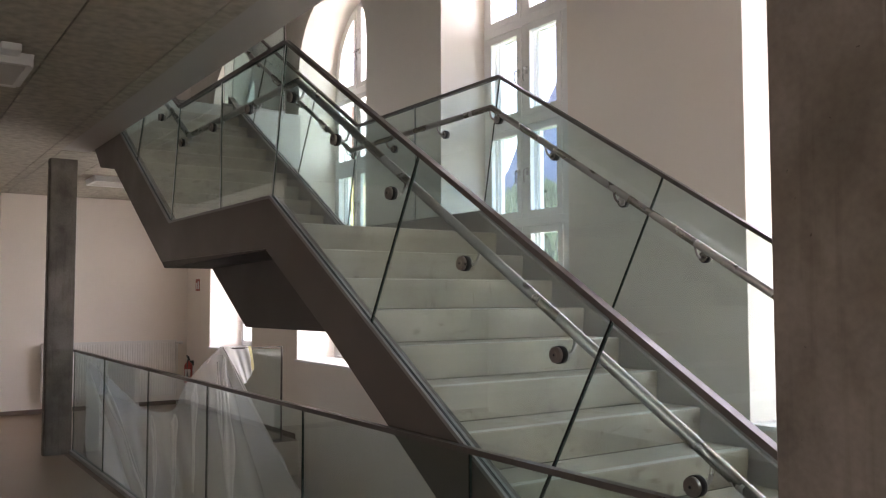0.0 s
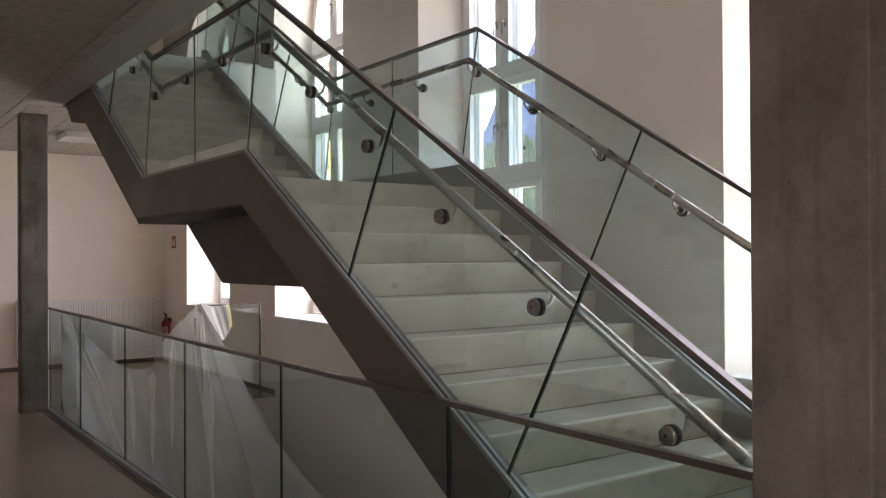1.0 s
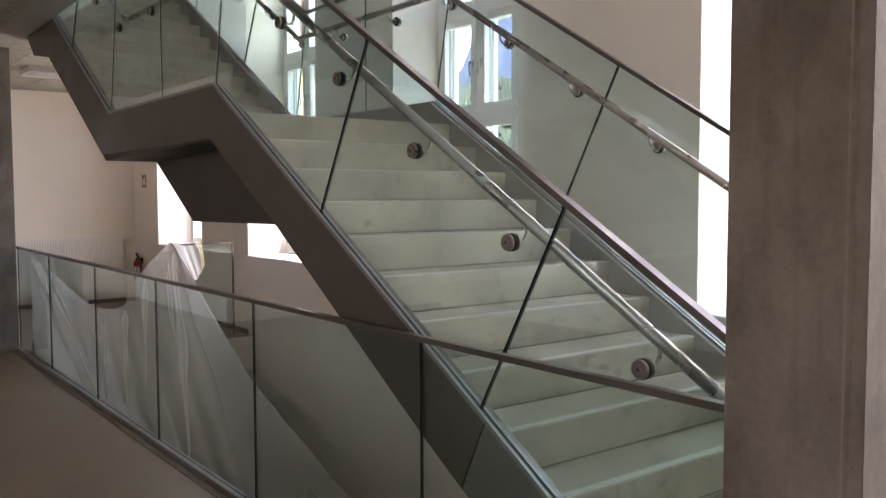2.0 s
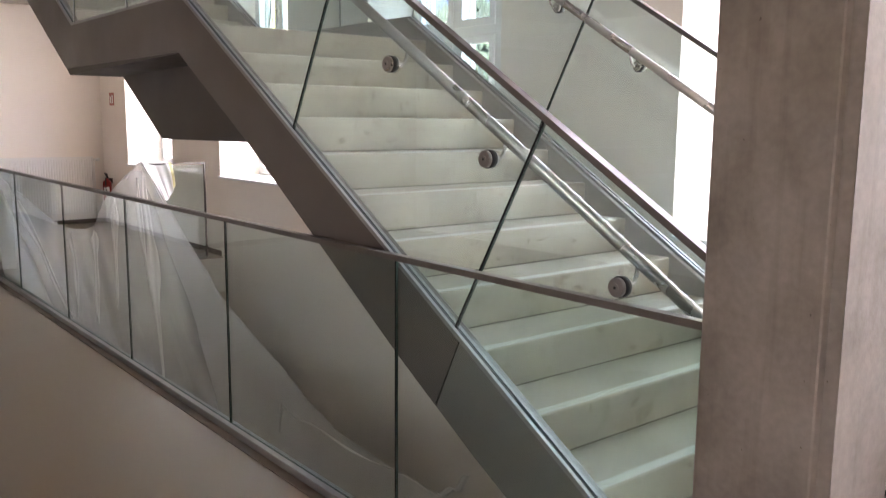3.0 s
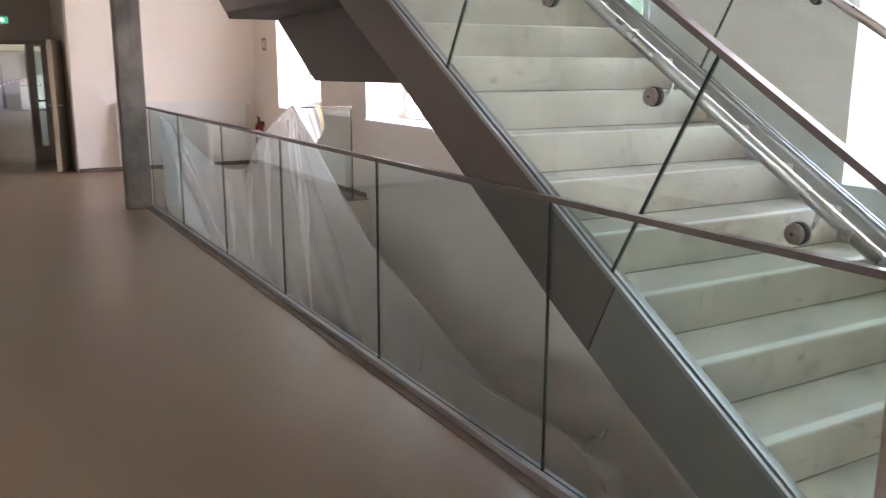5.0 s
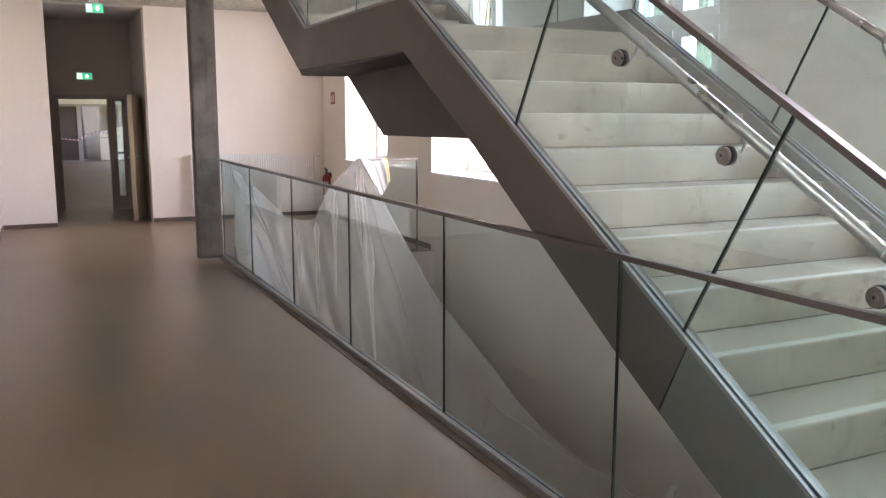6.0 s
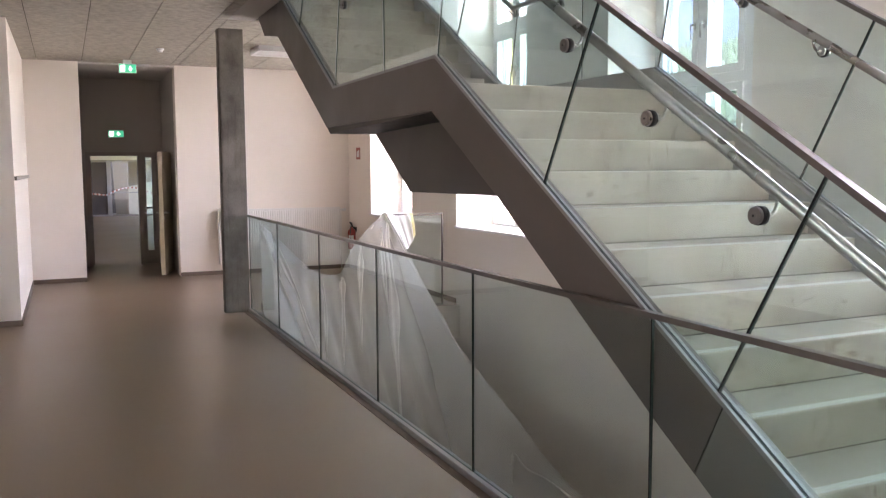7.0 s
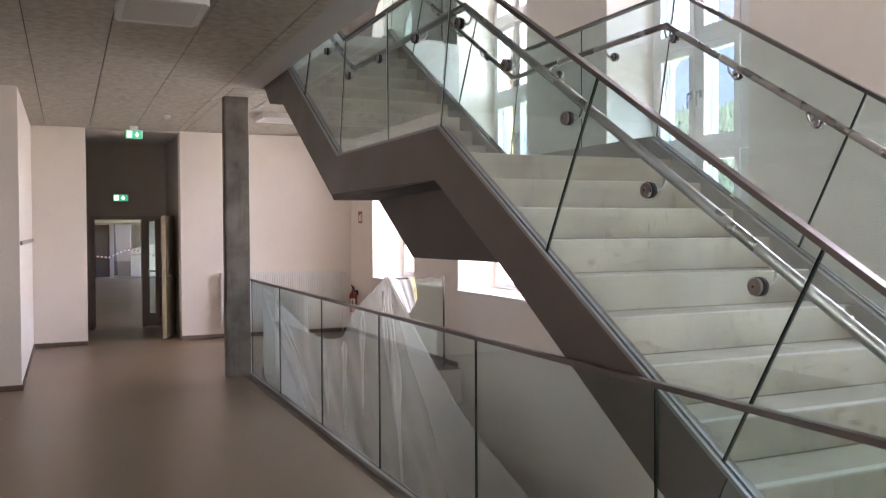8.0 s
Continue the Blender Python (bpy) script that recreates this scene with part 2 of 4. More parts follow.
def add_box(bm, x0, x1, y0, y1, z0, z1, bevel=0.0, mat=0):
    r = bmesh.ops.create_cube(bm, size=1.0, matrix=Matrix.Translation(((x0 + x1) / 2, (y0 + y1) / 2, (z0 + z1) / 2)) @ Matrix.Diagonal((x1 - x0, y1 - y0, z1 - z0, 1)))
    faces = {f for v in r["verts"] for f in v.link_faces}
    for f in faces:
        f.material_index = mat
    if bevel:
        bmesh.ops.bevel(bm, geom=list({e for v in r["verts"] for e in v.link_edges}), offset=bevel, segments=2, affect="EDGES", profile=0.5)
    return bm


def box(x0, x1, y0, y1, z0, z1, bevel=0.0):
    return add_box(bmesh.new(), x0, x1, y0, y1, z0, z1, bevel)


def add_prism(bm, poly, a0, a1, axis="x", mat=0, side=None):
    """Extrudes a polygon. Axis x: corners are (y, z); axis y: (x, z); axis z: (x, y). side: the material of the faces round the edge."""
    def put(p, a):
        return {"x": (a, p[0], p[1]), "y": (p[0], a, p[1]), "z": (p[0], p[1], a)}[axis]
    lo = [bm.verts.new(put(p, a0)) for p in poly]
    hi = [bm.verts.new(put(p, a1)) for p in poly]
    for f in (bm.faces.new(lo[::-1]), bm.faces.new(hi)):
        f.material_index = mat
    for i in range(len(poly)):
        j = (i + 1) % len(poly)
        f = bm.faces.new((lo[i], lo[j], hi[j], hi[i]))
        f.material_index = mat if side is None else side
    return bm


def prism(poly, a0, a1, axis="x", mat=0, side=None, bevel=0.0):
    bm = add_prism(bmesh.new(), poly, a0, a1, axis, mat, side)
    if bevel:
        bmesh.ops.recalc_face_normals(bm, faces=bm.faces)
        bmesh.ops.bevel(bm, geom=list(bm.edges), offset=bevel, segments=2, affect="EDGES", profile=0.5)
    return bm


def add_tube(bm, pts, radius, n=12, mat=0, close=True, flat=None):
    """A pipe along a line of points, mitred at the bends. flat: (half width, half height) of a flat bar instead of a round one."""
    pts = [Vector(p) for p in pts]
    rings = []
    for i, p in enumerate(pts):
        a = (p - pts[i - 1]).normalized() if i else (pts[1] - p).normalized()
        b = (pts[i + 1] - p).normalized() if i < len(pts) - 1 else a
        t = (a + b).normalized()
        side = t.cross(Vector((0, 0, 1)))
        side = side.normalized() if side.length > 1e-3 else Vector((1, 0, 0))
        up = side.cross(t).normalized()
        k = 1 / max(0.3, t.dot(a))
        ring = []
        if flat:
            w, h = flat
            for u, v in ((-w, -h), (w, -h), (w, h), (-w, h)):
                ring.append(bm.verts.new(p + side * u + up * v * k))
        else:
            for j in range(n):
                g = 2 * math.pi * j / n
                ring.append(bm.verts.new(p + side * math.cos(g) * radius + up * math.sin(g) * radius * k))
        rings.append(ring)
    m = len(rings[0])
    for r, s in zip(rings, rings[1:]):
        for j in range(m):
            f = bm.faces.new((r[j], r[(j + 1) % m], s[(j + 1) % m], s[j]))
            f.smooth = not flat
            f.material_index = mat
    if close:
        for f in (bm.faces.new(rings[0][::-1]), bm.faces.new(rings[-1])):
            f.material_index = mat
    return bm


def tube(pts, radius, n=12, flat=None):
    return add_tube(bmesh.new(), pts, radius, n, flat=flat)


def add_disc(bm, centre, axis, radius, depth, n=24, mat=0, bevel=0.0):
    q = Vector(axis).to_track_quat("Z", "Y").to_matrix().to_4x4()
    r = bmesh.ops.create_cone(bm, cap_ends=True, segments=n, radius1=radius, radius2=radius, depth=depth, matrix=Matrix.Translation(centre) @ q)
    faces = {f for v in r["verts"] for f in v.link_faces}
    for f in faces:
        f.material_index = mat
        f.smooth = len(f.verts) == 4
    if bevel:
        bmesh.ops.bevel(bm, geom=[e for e in {e for v in r["verts"] for e in v.link_edges} if any(len(f.verts) > 4 for f in e.link_faces)], offset=bevel, segments=2, affect="EDGES", profile=0.5)
    return bm


def disc(centre, axis, radius, depth, n=24, bevel=0.0):
    return add_disc(bmesh.new(), centre, axis, radius, depth, n, 0, bevel)


def structure(name, bm, mats, label, category):
    return tagged(link(name, bm, mats), label, category, kind="structure")


# ---- floors and ceilings ----
bm = bmesh.new()
add_box(bm, LEFT_X, EDGE_X, BACK_Y, END_Y + 0.2, -0.40, 0)
add_box(bm, EDGE_X, WALL_X, VOID_Y1, END_Y + 0.2, -0.40, 0)
add_box(bm, EDGE_X, WALL_X, BACK_Y, VOID_Y0, -0.40, 0)
add_box(bm, -0.6, 3.7, END_Y + 0.2, 39.0, -0.40, 0)
structure("floor", bm, FLOOR, "glossy brown-grey linoleum floor of a school corridor", "floor")
structure("lower_floor", box(LEFT_X, WALL_X, BACK_Y, END_Y, LOWER - 0.4, LOWER), FLOOR, "brown-grey linoleum floor of the storey below", "floor")

SLAB_X, SLAB_Y = 2.29, 9.52
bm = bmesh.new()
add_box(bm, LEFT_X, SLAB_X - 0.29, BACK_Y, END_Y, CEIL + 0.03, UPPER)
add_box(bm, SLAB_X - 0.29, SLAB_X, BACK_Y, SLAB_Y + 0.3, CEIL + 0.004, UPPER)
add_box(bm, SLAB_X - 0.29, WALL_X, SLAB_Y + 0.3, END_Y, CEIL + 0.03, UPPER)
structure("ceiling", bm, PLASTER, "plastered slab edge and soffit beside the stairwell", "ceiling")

bm = bmesh.new()
panels = []
for i, x0 in enumerate((-3.58, -3.02, -2.42, -1.82, -1.22, -0.62, -0.01, 0.605, 1.245)):
    x1 = (-3.02, -2.42, -1.82, -1.22, -0.62, -0.01, 0.605, 1.245, 1.88)[i]
    y = BACK_Y + (2.2, 0.2)[i % 2]
    while y < END_Y:
        panels.append((x0, x1, max(y, BACK_Y), min(y + 2.8, END_Y)))
        y += 2.8
    panels.append((x0, x1, BACK_Y, BACK_Y + (2.2, 0.2)[i % 2]))
for x0, x1 in ((1.88, 2.00),):
    panels.append((x0, x1, BACK_Y, END_Y))
for x0 in (2.00, 2.53, 3.13, 3.73, 4.33):
    for y0, y1 in ((9.84, 11.72), (11.72, END_Y)):
        panels.append((x0, min(x0 + (0.6 if x0 > 2.1 else 0.53), WALL_X), y0, y1))
for x0, x1, y0, y1 in panels:
    if y1 - y0 > 0.02:
        add_box(bm, x0 + 0.005, x1 - 0.005, y0 + 0.003, y1 - 0.003, CEIL, CEIL + 0.022)
structure("ceiling_panels", bm, WOOL, "grey wood-wool acoustic ceiling panels with open joints", "ceiling")

bm = bmesh.new()
add_box(bm, LEFT_X, SLAB_X - 0.292, BACK_Y, END_Y, CEIL + 0.0225, CEIL + 0.0295)
add_box(bm, SLAB_X - 0.29, WALL_X, SLAB_Y + 0.302, END_Y, CEIL + 0.0225, CEIL + 0.0295)
structure("ceiling_backing", bm, WOOL_GAP, "dark backing felt above the ceiling panels", "ceiling")
structure("upper_ceiling", box(LEFT_X, WALL_OUT, BACK_Y, END_Y + 0.2, TOP, TOP + 0.3), PLASTER, "plastered ceiling over the upper storey", "ceiling")


# ---- walls ----
def window_wall():
    bm = bmesh.new()
    opens = sorted((f - WIN_W, f) for f in WIN_FAR)
    y = BACK_Y - 0.2
    top = TOP
    r = WIN_W / 2
    for a, b in opens:
        add_box(bm, WALL_X, WALL_OUT, y, a, LOWER, top)
        if b < 1:
            add_box(bm, WALL_X, WALL_OUT, a, b, LOWER, -3.1)
            add_box(bm, WALL_X, WALL_OUT, a, b, -1.3, SILL)
        else:
            add_box(bm, WALL_X, WALL_OUT, a, b, LOWER, SILL)
        steps = 28
        c = (a + b) / 2
        arc = [(c - r * math.cos(math.pi * i / steps), SPRING + r * math.sin(math.pi * i / steps)) for i in range(steps + 1)]
        for p, q in zip(arc, arc[1:]):
            add_prism(bm, [p, q, (q[0], top), (p[0], top)], WALL_X, WALL_OUT)
        y = b
    add_box(bm, WALL_X, WALL_OUT, y, END_Y + 0.2, LOWER, top)
    bmesh.ops.remove_doubles(bm, verts=bm.verts, dist=0.0005)
    return bm


structure("wall_east", window_wall(), WALL, "white plastered outer wall with deep arched window openings", "wall")
JL, JR, DOOR_Y = 0.55, 1.94, 16.40
bm = bmesh.new()
add_box(bm, -0.45, JL, END_Y, END_Y + 0.3, 0, CEIL + 0.06)
add_box(bm, JR, WALL_X, END_Y, END_Y + 0.3, 0, CEIL + 0.06)
structure("wall_north", bm, WALL, "white plastered end wall with a passage opening", "wall")
structure("wall_north_upper", box(LEFT_X, WALL_X, END_Y, END_Y + 0.2, UPPER, TOP), WALL, "white plastered end wall of the upper storey", "wall")
structure("wall_north_lower", box(LEFT_X, WALL_X, END_Y, END_Y + 0.2, LOWER, -0.4), WALL, "white plastered end wall of the lower storey", "wall")
structure("wall_west_return", box(-0.45, -0.205, 10.55, END_Y, 0, CEIL + 0.06), WALL, "white plastered wall return beside the passage", "wall")
structure("wall_north_left", box(LEFT_X, -0.45, 10.55, 10.80, 0, CEIL + 0.06), WALL, "white plastered wall facing the corridor", "wall")
# west wall, left open where the added fill lamp shines in
bm = bmesh.new()
for y0, y1, z0, z1 in ((BACK_Y, BACK_FILL[0], LOWER, TOP), (BACK_FILL[1], END_Y, LOWER, TOP), (*BACK_FILL[:2], LOWER, BACK_FILL[2]), (*BACK_FILL[:2], BACK_FILL[3], TOP)):
    add_box(bm, LEFT_X - 0.2, LEFT_X, y0, y1, z0, z1)
structure("wall_west", bm, WALL, "white plastered corridor wall with an added, unseen light opening", "wall")
structure("wall_south", box(LEFT_X, WALL_OUT, BACK_Y - 0.2, BACK_Y, LOWER, TOP), WALL, "white plastered wall at the corridor's other end", "wall")

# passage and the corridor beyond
# passage walls use the darkened paint that stands in for shade
structure("wall_passage_west", box(JL - 0.3, JL, END_Y + 0.3, DOOR_Y, 0, CEIL), WALL_SHADED, "white passage wall, its shade put into the colour", "wall")
structure("wall_passage_east", box(JR, JR + 0.3, END_Y + 0.3, DOOR_Y, 0, CEIL), WALL_SHADED, "white passage wall, its shade put into the colour", "wall")
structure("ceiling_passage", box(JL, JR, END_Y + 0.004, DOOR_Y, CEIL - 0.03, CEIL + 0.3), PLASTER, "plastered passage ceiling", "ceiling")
bm = bmesh.new()
DX0, DX1, DX2, DH = 0.64, 1.51, 1.89, 2.01
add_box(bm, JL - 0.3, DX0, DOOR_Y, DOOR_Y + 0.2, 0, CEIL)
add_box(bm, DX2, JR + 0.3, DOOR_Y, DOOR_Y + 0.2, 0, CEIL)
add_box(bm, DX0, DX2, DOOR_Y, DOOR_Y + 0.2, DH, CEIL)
structure("wall_passage_north", bm, WALL_SHADED, "white wall over the double door, shade put into its colour", "wall")
structure("wall_corridor_west", box(-0.7, -0.5, DOOR_Y + 0.2, 39, 0, 3.0), WALL, "white wall of the far corridor", "wall")
# east wall with unseen openings added to light the corridor and the boards
bm = bmesh.new()
add_box(bm, 3.6, 3.8, DOOR_Y + 0.2, 28, 0, 3.0)
add_box(bm, 3.6, 3.8, 28, 33.7, 0, 1.25)
add_box(bm, 3.6, 3.8, 28, 33.7, 2.15, 3.0)
add_box(bm, 3.6, 3.8, 33.7, 34.4, 0, 3.0)
add_box(bm, 3.6, 3.8, 34.4, 36, 2.5, 3.0)
add_box(bm, 3.6, 3.8, 36, 39, 0, 3.0)
structure("wall_corridor_east", bm, WALL, "white wall of the far corridor with added, unseen light openings", "wall")
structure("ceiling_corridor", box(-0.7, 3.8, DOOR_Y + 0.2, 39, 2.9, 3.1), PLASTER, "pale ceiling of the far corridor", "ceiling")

# baseboards
for n, b in (("a", (-0.205, JL, END_Y - 0.015, END_Y, 0, 0.065)), ("b", (JR, WALL_X, END_Y - 0.015, END_Y, 0, 0.065)),
             ("c", (-0.205, -0.19, 10.55, END_Y - 0.015, 0, 0.065)), ("d", (LEFT_X, -0.19, 10.535, 10.55, 0, 0.065)),
             ("e", (WALL_X - 0.015, WALL_X, VOID_Y1 + 0.1, END_Y - 0.015, 0, 0.065))):
    structure("baseboard", box(*b, 0.003), BASE, "thin dark brown baseboard", "baseboard")


# ---- columns ----
def column(x0, x1, y0, y1):
    poly = [(x0 + 0.014, y0), (x1 - 0.008, y0), (x1, y0 + 0.008), (x1, y1 - 0.008), (x1 - 0.008, y1), (x0 + 0.006, y1), (x0, y1 - 0.006),
            (x0, y0 + 0.040), (x0 + 0.003, y0 + 0.036), (x0 + 0.019, y0 + 0.032), (x0 + 0.019, y0 + 0.004)]
    ob = structure("column", prism(poly, 0, CEIL + 0.004, "z"), CONCRETE, "square fair-faced grey concrete column with a groove", "column")
    return ob


column(1.985, 2.262, 0.900, 1.207)
column(1.985, 2.275, 10.40, 10.55)


# ---- glass panels ----
def glass_pane(poly, x, parent, thick=0.010):
    """A sheet of glass whose outline is given in (y, z), with green ground edges."""
    return part("glass_pane", prism(poly, x - thick / 2, x + thick / 2, "x", 0, 1), [GLASS, EDGE], parent)


BAL_X, BAL_H = 2.285, 1.159
bal = thing("balustrade", (BAL_X, 5.5, 0), "frameless glass balustrade with a slim bronze top rail along the stairwell", "balustrade")
bal_joints = [1.26, 2.765, 4.298, 5.850, 7.335, 8.918, 10.38]


def under(ob, parent):
    ob.matrix_parent_inverse = Matrix.Translation(parent.location).inverted()
    return ob


for a, b in zip(bal_joints, bal_joints[1:]):
    under(glass_pane([(a + 0.0032, 0.045), (b - 0.0032, 0.045), (b - 0.0032, BAL_H - 0.012), (a + 0.0032, BAL_H - 0.012)], BAL_X, bal), bal)
for y in bal_joints[1:-1]:
    under(part("joint_seal", box(BAL_X - 0.006, BAL_X + 0.006, y - 0.003, y + 0.003, 0.045, BAL_H - 0.012), GAP, bal, "dark joint between two sheets of glass"), bal)
under(part("top_rail", tube([(BAL_X, bal_joints[0] - 0.06, BAL_H), (BAL_X, bal_joints[-1] + 0.1, BAL_H)], 0, flat=(0.017, 0.011)), RAIL, bal, "slim bronze-coloured top rail"), bal)
under(part("base_channel", box(BAL_X - 0.032, BAL_X + 0.030, bal_joints[0] - 0.06, bal_joints[-1] + 0.13, 0.0, 0.042, 0.004), ALU, bal, "satin aluminium base channel"), bal)
structure("trim", box(BAL_X - 0.085, BAL_X - 0.034, bal_joints[0] - 0.06, bal_joints[-1] + 0.13, -0.01, 0.006), BASE, "dark floor edge strip along the balustrade", "trim")

# ---- stair ----
XL0, XL1, XR0, XR1 = 2.322, 2.402, 3.900, 3.975
GX_L, GX_R = 2.342, 3.948
RISE, GOING, SLOPE = UPPER / 24, 0.2845, 0.598
LAND_Z, NOSE_Y = 13 * UPPER / 24, 4.668
K1, K2, KZ = 4.885, 6.960, 2.362
FOOT_Y, HEAD_Y = 1.02, 10.0


def top_line(y, off=0.0, lean=0.283):
    """Height of the stringer's upper edge, or of a line off metres above its level part, whose bends stand off * lean further down."""
    t = off * lean
    if y < K1 - t:
        return KZ + off - SLOPE * (K1 - t - y)
    if y > K2 - t:
        return KZ + off + SLOPE * (y - K2 + t)
    return KZ + off


def kinks(off, lean=0.283):
    return K1 - off * lean, K2 - off * lean


RAIL_LEAN = 0.213


def bracket(parent, x, y, side, off):
    """A handrail bracket: a round clamp through the glass and a bent arm to the rail. side: +1 when the rail is on the +x side."""
    z = top_line(y, off) - 0.073
    under(part("glass_clamp", add_disc(disc((x - side * 0.016, y, z), (1, 0, 0), 0.029, 0.018, 24, 0.002), (x - side * 0.026, y, z), (1, 0, 0), 0.012, 0.004, 16), CLAMP, parent, "round brushed steel glass clamp"), parent)
    under(part("clamp_screw", disc((x - side * 0.0285, y, z), (1, 0, 0), 0.005, 0.002, 6), BLACK, parent, "dark hexagon socket screw"), parent)
    under(part("rubber_disc", disc((x, y, z), (1, 0, 0), 0.032, 0.022, 24), RUBBER, parent, "black rubber washer of the clamp"), parent)
    under(part("clamp_back", disc((x + side * 0.016, y, z), (1, 0, 0), 0.027, 0.014, 24, 0.002), INOX, parent), parent)
    rz = z + 0.051
    arm = [(x + side * 0.02, y, z), (x + side * 0.045, y, z - 0.002), (x + side * 0.063, y, z + 0.010), (x + side * 0.073, y, z + 0.033), (x + side * 0.075, y, rz + 0.004)]
    under(part("bracket_arm", tube(arm, 0.007, 10), INOX, parent, "bent steel bracket arm"), parent)


def stair(glazed, base_z):
    label = "straight staircase with grey-brown steel stringers, cast stone steps and glass balustrades" if glazed else "straight staircase of the storey below, without its glass, under plastic film"
    st = thing("staircase", (XL0, FOOT_Y, 0), label, "staircase", "straight stair flights")

    def p(name, bm, mats, label=""):
        return under(part(name, bm, mats, st, label), st)

    outer = [(FOOT_Y, 0.0), (1.49, 0.02), (2.34, 0.478), (2.80, 0.748), (4.075, 1.555), (4.945, 2.055), (7.160, 2.055), (8.847, 3.042), (9.46, 3.135), (9.74, 3.36), (HEAD_Y, 3.52), (HEAD_Y, UPPER + 0.16), (9.68, top_line(9.68)),
             (K2, KZ), (K1, KZ), (FOOT_Y, top_line(FOOT_Y))]
    cut = [(2.427, top_line(2.427)), (2.557, 0.605)]
    lower_plate = outer[:3] + [cut[1], cut[0], outer[-1]]
    upper_plate = [cut[1]] + outer[3:-1] + [cut[0]]
    p("stringer", prism(upper_plate, XL0, XL1, "x", bevel=0.003), STEEL, "grey-brown painted steel side stringer")
    p("stringer", prism(lower_plate, XL0, XL1, "x", bevel=0.003), STEEL_FOOT, "lighter grey foot plate of the side stringer")
    p("stringer", prism(outer, XR0, XR1, "x", bevel=0.003), STEEL_LIT, "steel side stringer, lightened for light on its inner face")
    # soffit sheet, with underside shade in its colour, and the deep box under the landing
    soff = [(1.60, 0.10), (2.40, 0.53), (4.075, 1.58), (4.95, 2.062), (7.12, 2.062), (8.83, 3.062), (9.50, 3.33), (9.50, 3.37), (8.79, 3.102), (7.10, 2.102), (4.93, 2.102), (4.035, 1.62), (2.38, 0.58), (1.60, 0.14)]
    p("soffit", prism(soff, XL1, XR0, "x"), STEEL_DARK, "steel soffit, underside shade put into its colour")
    p("soffit", prism([(4.945, 2.054), (4.96, 2.046), (7.078, 2.000), (7.158, 2.054)], XL0 + 0.004, XR1 - 0.004, "x", bevel=0.002), STEEL_DARK, "steel sheet under the landing, darkened to look shaded")
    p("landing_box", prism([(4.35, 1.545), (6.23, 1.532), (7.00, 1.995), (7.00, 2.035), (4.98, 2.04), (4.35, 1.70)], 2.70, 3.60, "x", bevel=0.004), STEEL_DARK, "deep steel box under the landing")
    # base tracks of the glass
    for x in (GX_L, GX_R) if glazed else ():
        for d, w in ((-0.014, 0.007), (0.015, 0.007)):
            line = [(x + d, FOOT_Y + 0.05, top_line(FOOT_Y + 0.05) + 0.006), (x + d, K1, KZ + 0.006), (x + d, K2, KZ + 0.006), (x + d, HEAD_Y, top_line(HEAD_Y) + 0.006)]
            p("glass_track", tube(line, 0, flat=(w, 0.009)), ALU, "bright steel glass track")
        line = [(x, FOOT_Y + 0.05, top_line(FOOT_Y + 0.05)), (x, K1, KZ), (x, K2, KZ), (x, HEAD_Y, top_line(HEAD_Y))]
        p("track_seal", tube(line, 0, flat=(0.008, 0.008)), RUBBER)
    # steps
    for i in range(13):
        z, y = LAND_Z - RISE * i, NOSE_Y - GOING * i
        if i == 0:
            poly = [(y, z), (y, z - 0.05), (y + 0.012, z - RISE - 0.012), (y + 0.06, z - RISE - 0.012), (y + 0.06, z - 0.12), (K2 + 0.14, z - 0.12), (K2 + 0.14, z)]
            name = "landing_slab"
        else:
            poly = [(y, z), (y, z - 0.045), (y + 0.014, z - RISE - 0.012), (y + 0.05, z - RISE - 0.012), (y + 0.10, z - 0.06), (y + GOING + 0.026, z - 0.06), (y + GOING + 0.026, z)]
            name = "step"
        p(name, prism(poly, XL1 - 0.004, XR0 + 0.004, "x", bevel=0.005), STEP)
        p("joint", box(XL1 + 0.002, XR0 - 0.002, y + 0.0085, y + 0.02, z - RISE - 0.002, z - RISE + 0.004), JOINT_DARK, "thin dark joint at the riser's foot")
        # added strip, paler than the step, as a painted edge highlight
        p("nose_light_strip", box(XL1 + 0.002, XR0 - 0.002, y + 0.008, y + 0.05, z - 0.004, z + 0.0015), NOSE_LIGHT, "pale strip standing in for light on the step's edge")
    for i in range(11):
        z, y = LAND_Z + RISE * (i + 1), 7.07 + GOING * i
        poly = [(y, z), (y, z - 0.045), (y + 0.014, z - RISE - 0.012), (y + 0.05, z - RISE - 0.012), (y + 0.10, z - 0.06), (y + GOING + 0.026, z - 0.06), (y + GOING + 0.026, z)]
        p("step", prism(poly, XL1 - 0.004, XR0 + 0.004, "x", bevel=0.005), STEP)
        p("nose_light_strip", box(XL1 + 0.002, XR0 - 0.002, y + 0.008, y + 0.05, z - 0.004, z + 0.0015), NOSE_LIGHT, "pale strip standing in for light on the step's edge")
    p("seam", prism([(2.424, 0.888), (2.430, 0.891), (2.562, 0.622), (2.556, 0.619)], XL0 - 0.0012, XL0 + 0.002), GAP, "dark seam between two stringer plates")
    # glass: sheets, joints and rails
    def low(y):
        return (y, top_line(y) + 0.004)

    for x, rail_h, off in ((GX_L, 0.917, 0.690), (GX_R, 0.943, 0.712)) if glazed else ():
        t = rail_h - 0.012
        a1, a2 = kinks(t, RAIL_LEAN)
        dy = 0.43

        def high(y):
            return (y - dy, top_line(y - dy, t, RAIL_LEAN))

        joints = [1.29, 2.474, 3.655]
        g = 0.0045
